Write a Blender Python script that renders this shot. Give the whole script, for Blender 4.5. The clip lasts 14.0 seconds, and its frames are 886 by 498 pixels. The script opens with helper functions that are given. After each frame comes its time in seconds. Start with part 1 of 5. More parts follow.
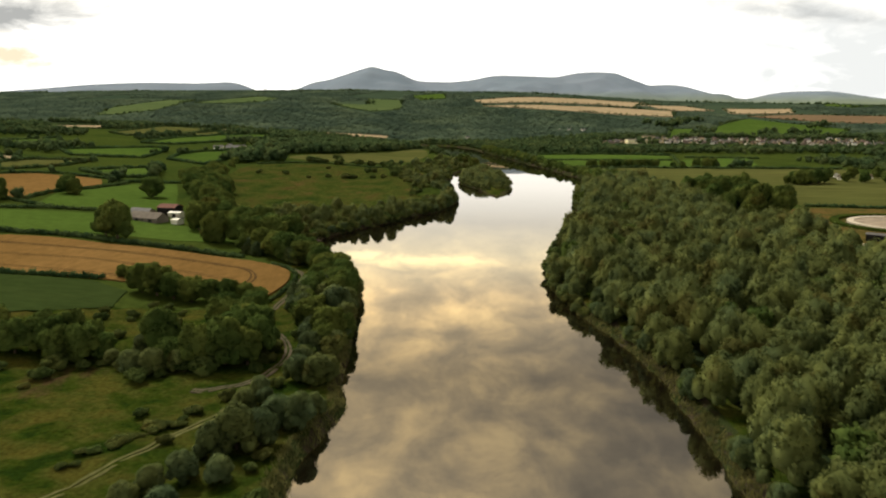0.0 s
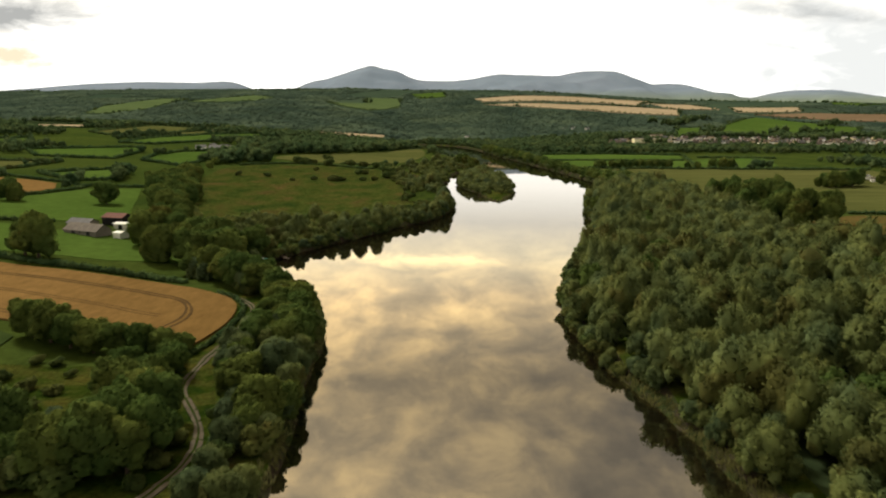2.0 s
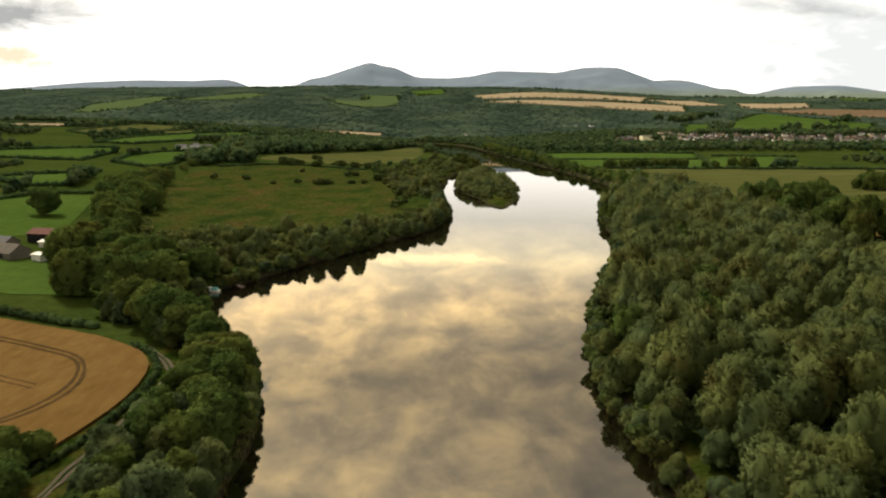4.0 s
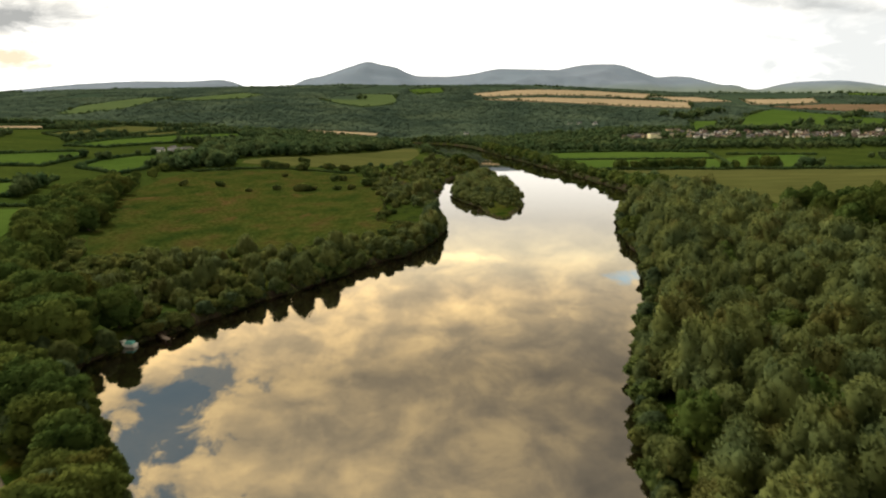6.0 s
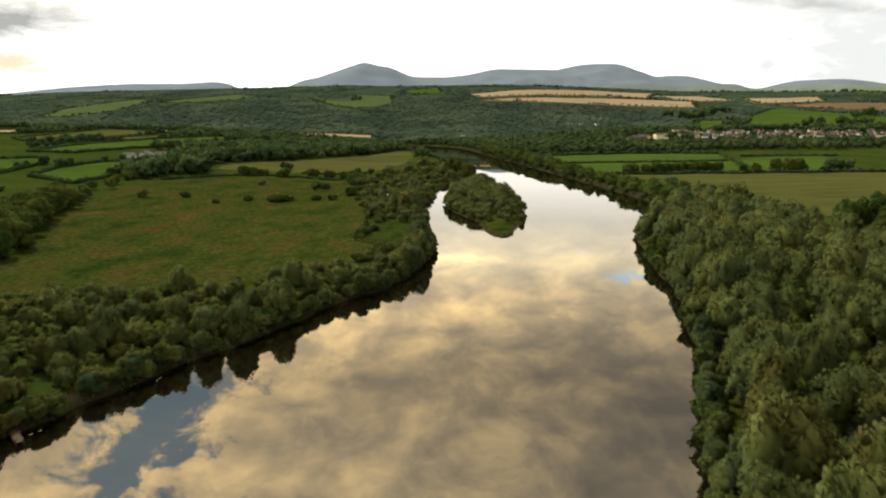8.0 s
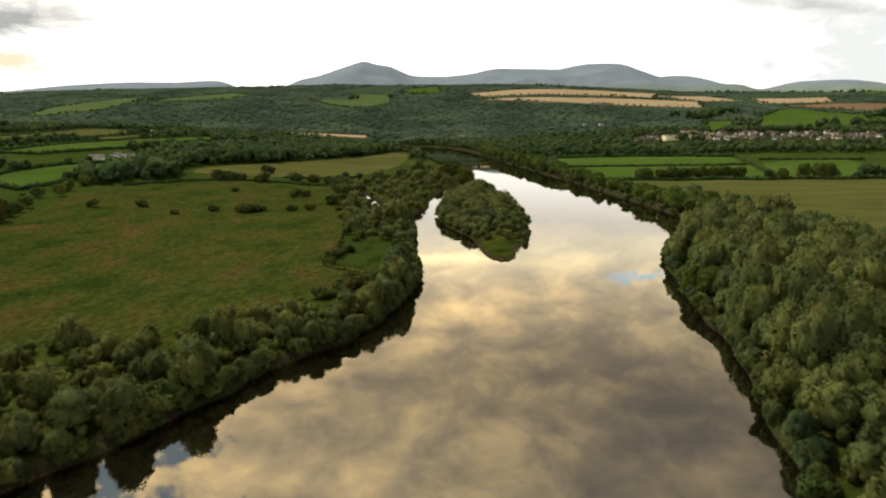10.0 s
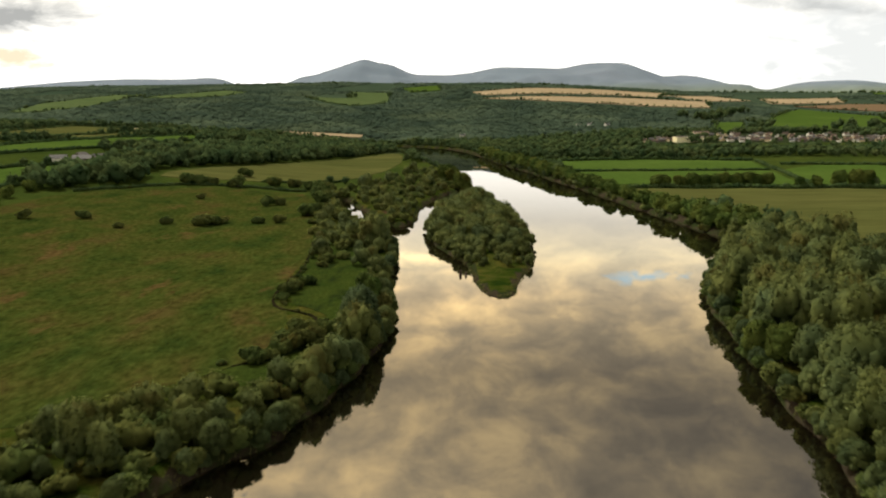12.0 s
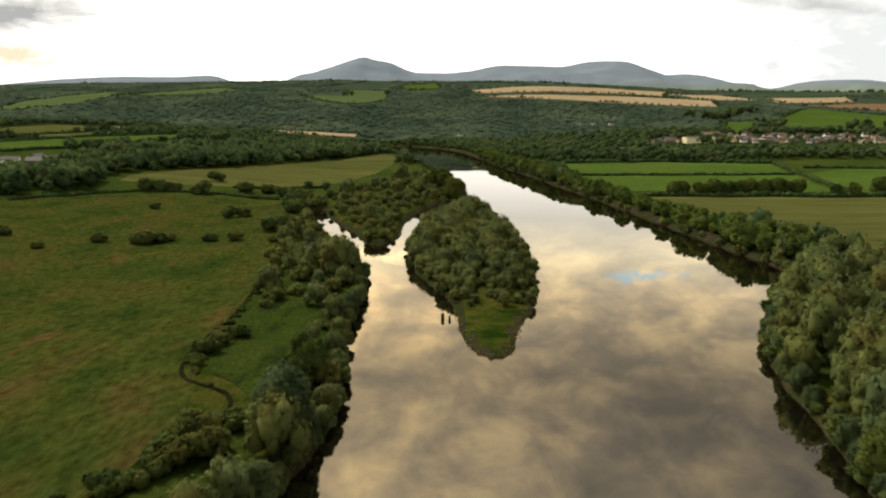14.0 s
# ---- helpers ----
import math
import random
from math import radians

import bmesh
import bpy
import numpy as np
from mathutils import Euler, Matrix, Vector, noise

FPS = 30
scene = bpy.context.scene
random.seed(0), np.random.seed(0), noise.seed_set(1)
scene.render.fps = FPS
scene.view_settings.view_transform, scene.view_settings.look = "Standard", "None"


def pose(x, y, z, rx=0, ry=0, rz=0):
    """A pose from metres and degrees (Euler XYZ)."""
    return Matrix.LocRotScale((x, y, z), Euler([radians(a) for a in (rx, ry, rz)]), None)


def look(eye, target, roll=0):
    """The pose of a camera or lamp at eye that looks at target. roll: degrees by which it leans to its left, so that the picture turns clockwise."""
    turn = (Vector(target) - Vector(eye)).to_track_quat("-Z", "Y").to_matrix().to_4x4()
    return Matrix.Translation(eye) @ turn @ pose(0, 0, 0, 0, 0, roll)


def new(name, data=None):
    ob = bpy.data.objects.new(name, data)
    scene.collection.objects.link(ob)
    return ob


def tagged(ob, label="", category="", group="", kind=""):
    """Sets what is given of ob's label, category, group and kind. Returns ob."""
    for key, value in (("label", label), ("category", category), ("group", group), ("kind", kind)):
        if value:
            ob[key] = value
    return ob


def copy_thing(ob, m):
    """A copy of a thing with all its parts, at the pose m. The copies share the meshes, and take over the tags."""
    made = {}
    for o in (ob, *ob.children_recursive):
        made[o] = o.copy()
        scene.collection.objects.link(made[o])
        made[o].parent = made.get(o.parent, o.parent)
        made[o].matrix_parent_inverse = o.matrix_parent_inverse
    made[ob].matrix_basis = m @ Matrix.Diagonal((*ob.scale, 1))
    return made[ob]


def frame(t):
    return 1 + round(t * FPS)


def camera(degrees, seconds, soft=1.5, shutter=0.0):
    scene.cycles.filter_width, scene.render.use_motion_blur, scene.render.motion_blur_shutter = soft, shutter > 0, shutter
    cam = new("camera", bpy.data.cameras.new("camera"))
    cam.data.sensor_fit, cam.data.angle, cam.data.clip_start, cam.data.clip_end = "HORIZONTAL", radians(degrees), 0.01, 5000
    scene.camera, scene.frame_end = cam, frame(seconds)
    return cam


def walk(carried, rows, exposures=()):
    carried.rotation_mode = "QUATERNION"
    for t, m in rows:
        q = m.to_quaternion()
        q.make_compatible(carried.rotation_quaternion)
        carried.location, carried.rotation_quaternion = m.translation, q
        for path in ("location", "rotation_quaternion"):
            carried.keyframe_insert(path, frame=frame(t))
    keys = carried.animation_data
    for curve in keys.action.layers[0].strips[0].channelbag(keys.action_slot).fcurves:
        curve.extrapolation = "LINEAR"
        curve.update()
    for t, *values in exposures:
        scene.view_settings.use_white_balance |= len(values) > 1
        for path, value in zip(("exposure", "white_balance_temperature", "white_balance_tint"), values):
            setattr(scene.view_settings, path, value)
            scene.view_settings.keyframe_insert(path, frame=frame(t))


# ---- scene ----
cam = camera(65.1, 14.0, soft=2.1, shutter=0.5)
METRES, EYE, TILT, LEAN, TURN = 384.0, 60.0, -10.8, 0.0, 0.0
ROWS = [
    (0.0, 0.0, 0.0, 0.0, 0.0, 0.0, 0.0),
    (0.5, 0.0023, 0.0344, 0.0048, 0.01, -0.01, 0.07),
    (1.0, 0.0048, 0.072, 0.0101, 0.03, -0.02, 0.11),
    (1.5, 0.0071, 0.1066, 0.0151, 0.04, -0.02, 0.08),
    (2.0, 0.0094, 0.1439, 0.0206, 0.05, -0.02, 0.05),
    (2.5, 0.0115, 0.1782, 0.0259, 0.07, -0.03, 0.05),
    (3.0, 0.0136, 0.2155, 0.0321, 0.08, -0.07, 0.09),
    (5.5, 0.0239, 0.3911, 0.0629, 0.19, -0.31, 0.62),
    (6.0, 0.0264, 0.4277, 0.0693, 0.19, -0.28, 0.75),
    (6.5, 0.0289, 0.4615, 0.0751, 0.17, -0.23, 0.86),
    (7.0, 0.0316, 0.498, 0.0815, 0.15, -0.2, 1.0),
    (7.5, 0.0343, 0.5317, 0.0875, 0.14, -0.18, 1.06),
    (8.0, 0.0373, 0.5679, 0.0941, 0.12, -0.18, 1.1),
    (10.5, 0.053, 0.7411, 0.1255, 0.19, -0.2, 0.82),
    (11.0, 0.0565, 0.7767, 0.1322, 0.22, -0.22, 0.71),
    (11.5, 0.06, 0.8097, 0.1383, 0.25, -0.24, 0.62),
    (12.0, 0.0638, 0.8453, 0.1449, 0.27, -0.27, 0.58),
    (12.5, 0.0673, 0.8784, 0.1508, 0.28, -0.3, 0.55),
    (13.0, 0.0714, 0.9137, 0.1574, 0.3, -0.33, 0.54),
    (13.5, 0.0751, 0.9467, 0.1635, 0.31, -0.35, 0.49),
    (14.0, 0.0791, 0.982, 0.17, 0.3, -0.37, 0.43),
]
walk(cam, [(t, pose(0, 0, EYE, TILT, LEAN, TURN) @ pose(METRES * x, METRES * y, METRES * z, 90 + pitch, roll, yaw)) for t, x, y, z, yaw, pitch, roll in ROWS])

# ---- sky, sun ----
SUN_HEIGHT, SUN_TURN = 48.0, 38.0      # degrees above the horizon, degrees west of the way ahead
SKY_STRENGTH, CLOUD_STRENGTH = 0.12, 1.25

world = bpy.data.worlds.new("evening_sky")
scene.world = world
world.use_nodes = True
wn, wl = world.node_tree.nodes, world.node_tree.links
wn.clear()


def wnode(kind, **values):
    n = wn.new(kind)
    for k, v in values.items():
        n.inputs[k].default_value = v
    return n


def wmath(op, a, b=None, clamp=False):
    n = wn.new("ShaderNodeMath")
    n.operation, n.use_clamp = op, clamp
    for i, v in enumerate((a, b)):
        if v is None:
            continue
        if isinstance(v, (int, float)):
            n.inputs[i].default_value = v
        else:
            wl.new(v, n.inputs[i])
    return n.outputs[0]


def wmix(factor, a, b, blend="MIX"):
    n = wn.new("ShaderNodeMix")
    n.data_type, n.blend_type = "RGBA", blend
    for i, v in ((0, factor), (6, a), (7, b)):
        if isinstance(v, (int, float)):
            n.inputs[i].default_value = v
        elif isinstance(v, tuple):
            n.inputs[i].default_value = (*v, 1)
        else:
            wl.new(v, n.inputs[i])
    return n.outputs[2]


def wramp(value, stops):
    n = wn.new("ShaderNodeValToRGB")
    while len(n.color_ramp.elements) < len(stops):
        n.color_ramp.elements.new(0.5)
    for e, (p, c) in zip(n.color_ramp.elements, stops):
        e.position, e.color = p, (*c, 1)
    wl.new(value, n.inputs[0])
    return n.outputs[0]


coord = wn.new("ShaderNodeTexCoord")
split = wn.new("ShaderNodeSeparateXYZ")
wl.new(coord.outputs["Generated"], split.inputs[0])
dx, dy, dz = split.outputs
up = wmath("MAXIMUM", dz, 0.0)
# the cloud deck as a layer overhead, drawn together towards the horizon
deck = wn.new("ShaderNodeCombineXYZ")
lift = wmath("ADD", up, 0.30)
px, py = wmath("DIVIDE", dx, lift), wmath("DIVIDE", dy, lift)
wl.new(px, deck.inputs[0])
wl.new(py, deck.inputs[1])


def cloud_noise(scale, detail, rough, offset):
    move = wn.new("ShaderNodeVectorMath")
    move.inputs[1].default_value = offset
    wl.new(deck.outputs[0], move.inputs[0])
    n = wnode("ShaderNodeTexNoise", Scale=scale, Detail=detail, Roughness=rough, Distortion=0.4)
    wl.new(move.outputs[0], n.inputs["Vector"])
    return n.outputs["Fac"]


def cloud_spot(cx, cy, rx, ry, ragged, wisps, crisp=2.6):
    """1 inside a soft, ragged oval of the cloud layer, 0 outside."""
    a = wmath("DIVIDE", wmath("SUBTRACT", px, cx), rx)
    c = wmath("DIVIDE", wmath("SUBTRACT", py, cy), ry)
    r = wmath("SQRT", wmath("ADD", wmath("MULTIPLY", a, a), wmath("MULTIPLY", c, c)))
    r = wmath("ADD", r, wmath("MULTIPLY", wmath("SUBTRACT", wisps, 0.5), ragged))
    return wmath("MULTIPLY", wmath("SUBTRACT", 1.15, r), crisp, clamp=True)


big = cloud_noise(2.3, 3.0, 0.5, (0.0, 0.0, 0.0))
mid_puffs = cloud_noise(5.5, 6.0, 0.55, (3.1, 0.4, 0.0))
wisps = cloud_noise(9.0, 6.0, 0.6, (1.7, 6.4, 0.0))
sky = wn.new("ShaderNodeTexSky")
sky.sky_type, sky.sun_disc = "NISHITA", False
sky.sun_elevation, sky.sun_rotation = radians(SUN_HEIGHT), radians(-SUN_TURN)
# thin bright cloud low down, thick grey-brown cloud higher up
deck_colour = wramp(up, [(0.0, (1.45, 1.43, 1.38)), (0.10, (1.45, 1.41, 1.32)), (0.15, (1.15, 1.10, 0.98)), (0.195, (1.42, 1.30, 1.00)), (0.25, (1.12, 0.97, 0.73)),
                         (0.36, (0.412, 0.380, 0.326)), (0.7, (0.334, 0.324, 0.302)), (1.0, (0.38, 0.36, 0.33))])
mottle = wmath("ADD", wmath("MULTIPLY", big, 0.42), wmath("ADD", wmath("MULTIPLY", mid_puffs, 0.70), wmath("MULTIPLY", wisps, 0.56)))
shade = wramp(wmath("MULTIPLY", wmath("SUBTRACT", mottle, 0.48), 1.55), [(0.20, (0.26, 0.262, 0.265)), (0.42, (0.36, 0.350, 0.332)), (0.56, (0.48, 0.448, 0.39)), (0.72, (0.68, 0.61, 0.475)), (0.92, (0.90, 0.80, 0.58))])
shade = wmix(1.0, shade, (2.2, 2.2, 2.2), "MULTIPLY")
thick = wmath("MULTIPLY", wmath("SUBTRACT", up, 0.13), 7.0, clamp=True)
clouds = wmix(1.0, deck_colour, wmix(thick, (1.0, 1.0, 1.0), shade), "MULTIPLY")
# brighter towards the hidden sun
ray = wn.new("ShaderNodeVectorMath")
ray.operation = "DOT_PRODUCT"
ray.inputs[1].default_value = (-math.sin(radians(SUN_TURN)) * math.cos(radians(SUN_HEIGHT)), math.cos(radians(SUN_TURN)) * math.cos(radians(SUN_HEIGHT)), math.sin(radians(SUN_HEIGHT)))
wl.new(coord.outputs["Generated"], ray.inputs[0])
glow = wmath("POWER", wmath("MAXIMUM", ray.outputs["Value"], 0.0), 5.0)
away = wmath("MULTIPLY", wmath("SUBTRACT", 0.86, ray.outputs["Value"]), 3.3, clamp=True)
clouds = wmix(wmath("MULTIPLY", away, wmath("MULTIPLY", wmath("SUBTRACT", up, 0.2), 9.0, clamp=True)), clouds, wmix(1.0, clouds, (0.68, 0.70, 0.73), "MULTIPLY"))
clouds = wmix(wmath("MULTIPLY", glow, thick), clouds, wmix(1.0, clouds, (4.0, 3.5, 2.55), "MULTIPLY"))
blue = wmix(1.0, sky.outputs[0], (SKY_STRENGTH * 0.34, SKY_STRENGTH * 0.44, SKY_STRENGTH * 0.42), "MULTIPLY")
gaps = wmath("MAXIMUM", cloud_spot(-0.555, 1.13, 0.10, 0.18, 6.0, wisps, 1.7), wmath("MULTIPLY", cloud_spot(-0.485, 1.37, 0.065, 0.065, 6.0, wisps, 1.7), 0.8))
gaps = wmath("MULTIPLY", gaps, 0.92)
thin = wmath("MULTIPLY", cloud_spot(0.53, 1.78, 0.085, 0.034, 4.0, wisps, 1.3), 0.85)
bright = wmath("MAXIMUM", cloud_spot(-0.05, 1.945, 0.25, 0.040, 5.0, wisps, 1.1), wmath("MULTIPLY", cloud_spot(0.36, 1.90, 0.12, 0.05, 5.0, wisps, 1.1), 0.5))
clouds = wmix(bright, clouds, wmix(1.0, clouds, (1.7, 1.6, 1.35), "MULTIPLY"))
sky_colour = wmix(thin, wmix(gaps, clouds, blue), wmix(1.0, blue, (5.2, 5.0, 4.9), "MULTIPLY"))
# grey banks low in the east and the west
grey = wmath("MAXIMUM", cloud_spot(-1.22, 2.04, 0.27, 0.16, 1.8, wisps, 1.1), wmath("MAXIMUM", cloud_spot(1.13, 2.09, 0.36, 0.085, 1.6, wisps, 1.0), wmath("MULTIPLY", cloud_spot(0.74, 2.20, 0.17, 0.030, 2.0, wisps, 1.2), 0.35)))
sky_colour = wmix(wmath("MULTIPLY", grey, 0.95), sky_colour, (0.34, 0.345, 0.335))
haze = wmath("MULTIPLY", cloud_spot(1.62, 2.30, 0.85, 0.75, 1.4, mid_puffs, 1.3), 0.97)
sky_colour = wmix(haze, sky_colour, (0.70, 0.715, 0.70))
sky_colour = wmix(wmath("MULTIPLY", cloud_spot(-1.40, 2.29, 0.17, 0.17, 2.0, wisps, 1.2), 0.97), sky_colour, (0.80, 0.69, 0.49))
bg = wnode("ShaderNodeBackground", Strength=CLOUD_STRENGTH)
wl.new(sky_colour, bg.inputs[0])
wl.new(bg.outputs[0], wn.new("ShaderNodeOutputWorld").inputs[0])

lamp = bpy.data.lights.new("sun", "SUN")
lamp.energy, lamp.angle, lamp.color = 3.4, radians(9), (1.0, 0.94, 0.80)
sun = new("sun", lamp)
sun.matrix_world = look((0, 0, 0), (math.sin(radians(SUN_TURN)) * math.cos(radians(SUN_HEIGHT)), -math.cos(radians(SUN_TURN)) * math.cos(radians(SUN_HEIGHT)), -math.sin(radians(SUN_HEIGHT))))


# ---- materials ----
def material(name, rough=0.9, metal=0.0, spec=0.2):
    m = bpy.data.materials.new(name)
    m.use_nodes = True
    b = m.node_tree.nodes["Principled BSDF"]
    b.inputs["Roughness"].default_value = rough
    b.inputs["Metallic"].default_value = metal
    b.inputs["Specular IOR Level"].default_value = spec
    return m, m.node_tree.nodes, m.node_tree.links, b


def noise_node(nt, ln, source, scale, detail=4.0, stretch=None, rough=0.55):
    n = nt.new("ShaderNodeTexNoise")
    n.inputs["Scale"].default_value, n.inputs["Detail"].default_value, n.inputs["Roughness"].default_value = scale, detail, rough
    if stretch:
        s = nt.new("ShaderNodeVectorMath")
        s.operation = "MULTIPLY"
        s.inputs[1].default_value = stretch
        ln.new(source, s.inputs[0])
        source = s.outputs[0]
    ln.new(source, n.inputs["Vector"])
    return n.outputs["Fac"]


def ramp_node(nt, ln, value, stops):
    n = nt.new("ShaderNodeValToRGB")
    while len(n.color_ramp.elements) < len(stops):
        n.color_ramp.elements.new(0.5)
    for e, (p, c) in zip(n.color_ramp.elements, stops):
        e.position, e.color = p, (*c, 1)
    ln.new(value, n.inputs[0])
    return n.outputs[0]


def mix_node(nt, ln, factor, a, b, blend="MIX"):
    n = nt.new("ShaderNodeMix")
    n.data_type, n.blend_type = "RGBA", blend
    for i, v in ((0, factor), (6, a), (7, b)):
        if isinstance(v, (int, float)):
            n.inputs[i].default_value = v
        elif isinstance(v, tuple):
            n.inputs[i].default_value = (*v, 1)
        else:
            ln.new(v, n.inputs[i])
    return n.outputs[2]


def bump_node(nt, ln, height, bsdf, strength, distance):
    n = nt.new("ShaderNodeBump")
    n.inputs["Strength"].default_value, n.inputs["Distance"].default_value = strength, distance
    ln.new(height, n.inputs["Height"])
    ln.new(n.outputs[0], bsdf.inputs["Normal"])


def land(name, stops, large=0.02, fine=0.35, stretch=None, fine_amount=0.5, bump=0.5, patch=None, rough=0.95):
    """Ground cover: broad patches, a fine mottle, low relief; patch: (scale, threshold, colour) of another growth."""
    m, nt, ln, b = material(name, rough, spec=0.0)
    pos = nt.new("ShaderNodeNewGeometry").outputs["Position"]
    colour = ramp_node(nt, ln, noise_node(nt, ln, pos, large, 5.0, stretch), stops)
    if patch:
        scale, threshold, other = patch
        f = noise_node(nt, ln, pos, scale, 6.0, (1.0, 0.45, 1.0), 0.65)
        colour = mix_node(nt, ln, ramp_node(nt, ln, f, [(threshold, (0, 0, 0)), (threshold + 0.09, (1, 1, 1))]), colour, other)
    f = noise_node(nt, ln, pos, fine, 6.0, stretch, 0.7)
    colour = mix_node(nt, ln, fine_amount, colour, ramp_node(nt, ln, f, [(0.3, (0.45, 0.45, 0.45)), (0.7, (1.5, 1.5, 1.5))]), "MULTIPLY")
    ln.new(colour, b.inputs["Base Color"])
    bump_node(nt, ln, f, b, bump, 0.6)
    return m


def leaf(name, dark, light, tint, scale=0.11, grain=2.1, turned=(0.085, 0.062, 0.018), depth=0.80, sprays_vary=1.0, relief=0.42, gloss=0.0):
    """Foliage: each tree, each patch of it and each spray of leaves a little different."""
    m, nt, ln, b = material(name, 0.62, spec=gloss)
    geo = nt.new("ShaderNodeNewGeometry")
    info = nt.new("ShaderNodeObjectInfo")
    pos = geo.outputs["Position"]
    colour = ramp_node(nt, ln, noise_node(nt, ln, pos, scale * 2.2, 2.0), [(0.30, dark), (0.70, light)])
    hue = nt.new("ShaderNodeMath")
    hue.operation = "MULTIPLY_ADD"
    hue.inputs[1].default_value = 0.4
    ln.new(info.outputs["Random"], hue.inputs[0])
    ln.new(noise_node(nt, ln, pos, scale, 1.0), hue.inputs[2])
    colour = mix_node(nt, ln, ramp_node(nt, ln, hue.outputs[0], [(0.55, (0, 0, 0)), (0.90, (0.9, 0.9, 0.9))]), colour, tint)
    colour = mix_node(nt, ln, ramp_node(nt, ln, hue.outputs[0], [(0.985, (0, 0, 0)), (1.0, (0.45, 0.45, 0.45))]), colour, turned)
    island = ramp_node(nt, ln, geo.outputs["Random Per Island"], [(0.0, (0.88, 0.89, 0.88)), (1.0, (1.10, 1.09, 1.06))])
    colour = mix_node(nt, ln, sprays_vary, colour, island, "MULTIPLY")
    colour = mix_node(nt, ln, 1.0, colour, ramp_node(nt, ln, noise_node(nt, ln, pos, scale * 1.3, 1.0), [(0.34, (0.70, 0.74, 0.72)), (0.68, (1.24, 1.20, 1.10))]), "MULTIPLY")
    f = noise_node(nt, ln, pos, grain, 4.0, None, 0.7)
    colour = mix_node(nt, ln, 1.0, colour, ramp_node(nt, ln, f, [(0.30, (depth, depth + 0.02, depth)), (0.62, (1.0, 1.0, 1.0))]), "MULTIPLY")
    ln.new(colour, b.inputs["Base Color"])
    bump_node(nt, ln, f, b, relief, 0.5 / grain)
    # leaves let part of the light through
    thin_leaf = nt.new("ShaderNodeBsdfTranslucent")
    ln.new(colour, thin_leaf.inputs["Color"])
    both = nt.new("ShaderNodeMixShader")
    both.inputs[0].default_value = 0.4
    ln.new(b.outputs[0], both.inputs[1])
    ln.new(thin_leaf.outputs[0], both.inputs[2])
    ln.new(both.outputs[0], nt["Material Output"].inputs[0])
    return m


def plain(name, colour, rough=0.7, metal=0.0, scale=1.5, spread=0.35, spec=0.08):
    m, nt, ln, b = material(name, rough, metal, spec)
    co = nt.new("ShaderNodeTexCoord").outputs["Object"]
    f = noise_node(nt, ln, co, scale, 6.0, None, 0.65)
    c = ramp_node(nt, ln, f, [(0.25, tuple(v * (1 - spread) for v in colour)), (0.75, tuple(min(1, v * (1 + spread)) for v in colour))])
    ln.new(c, b.inputs["Base Color"])
    bump_node(nt, ln, f, b, 0.2, 0.02)
    return m


M_ROUGH = land("rough_grass", [(0.36, (0.015, 0.031, 0.005)), (0.45, (0.030, 0.047, 0.007)), (0.54, (0.047, 0.057, 0.012)), (0.66, (0.066, 0.065, 0.014))], 0.11, 1.0, (1.0, 1.5, 1.0), 1.0, 1.0, (0.05, 0.61, (0.060, 0.036, 0.022)))
M_VALLEY = land("valley_grass", [(0.3, (0.026, 0.045, 0.010)), (0.7, (0.047, 0.066, 0.014))], 0.02, 0.3, None, 0.5, 0.4)
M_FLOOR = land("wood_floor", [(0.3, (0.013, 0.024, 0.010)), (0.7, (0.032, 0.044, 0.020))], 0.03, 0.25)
M_MUD = land("bank_mud", [(0.3, (0.024, 0.020, 0.013)), (0.7, (0.051, 0.043, 0.030))], 0.15, 0.9, rough=0.8, patch=(0.2, 0.46, (0.024, 0.034, 0.012)))
M_DITCH = land("wet_ditch", [(0.35, (0.007, 0.009, 0.004)), (0.65, (0.022, 0.018, 0.010))], 0.25, 1.2)
M_MEADOW = land("wet_meadow", [(0.30, (0.019, 0.035, 0.008)), (0.46, (0.036, 0.050, 0.011)), (0.58, (0.047, 0.053, 0.013)), (0.70, (0.058, 0.047, 0.016))], 0.07, 0.6, (1.0, 0.55, 1.0), 1.0, 1.0, (0.055, 0.60, (0.076, 0.054, 0.020)))
M_PASTURE = land("pasture", [(0.3, (0.045, 0.083, 0.016)), (0.7, (0.064, 0.107, 0.022))], 0.012, 0.2, None, 0.4, 0.25)
M_LUSH = land("lush_grass", [(0.2, (0.015, 0.028, 0.007)), (0.3, (0.022, 0.040, 0.008)), (0.7, (0.038, 0.055, 0.011))], 0.12, 0.9, None, 0.9, 0.8, (0.16, 0.53, (0.017, 0.028, 0.008)))
# grass of the high hill fields, with distance haze mixed into its green
M_PASTURE_HAZY = land("hazy_pasture", [(0.3, (0.060, 0.093, 0.036)), (0.7, (0.079, 0.113, 0.048))], 0.012, 0.1, (0.198, 1.015, 1.305), 0.4, 0.25)
M_DARK_CROP = land("root_crop", [(0.3, (0.023, 0.040, 0.012)), (0.7, (0.034, 0.052, 0.016))], 0.03, 0.5, (0.3, 1.0, 1.0), 0.4, 0.5)
M_STUBBLE = land("dry_grass_field", [(0.3, (0.059, 0.070, 0.022)), (0.7, (0.083, 0.089, 0.030))], 0.010, 0.09, (0.179, 0.799, 0.792), 0.55, 0.3)
M_WHEAT = land("ripe_wheat", [(0.3, (0.129, 0.079, 0.027)), (0.7, (0.171, 0.105, 0.039))], 0.02, 0.45, (0.902, 0.336, 1.080), 0.4, 0.5)
M_TRAM = land("wheel_tracks", [(0.3, (0.062, 0.041, 0.019)), (0.7, (0.086, 0.057, 0.027))], 0.1, 0.9)
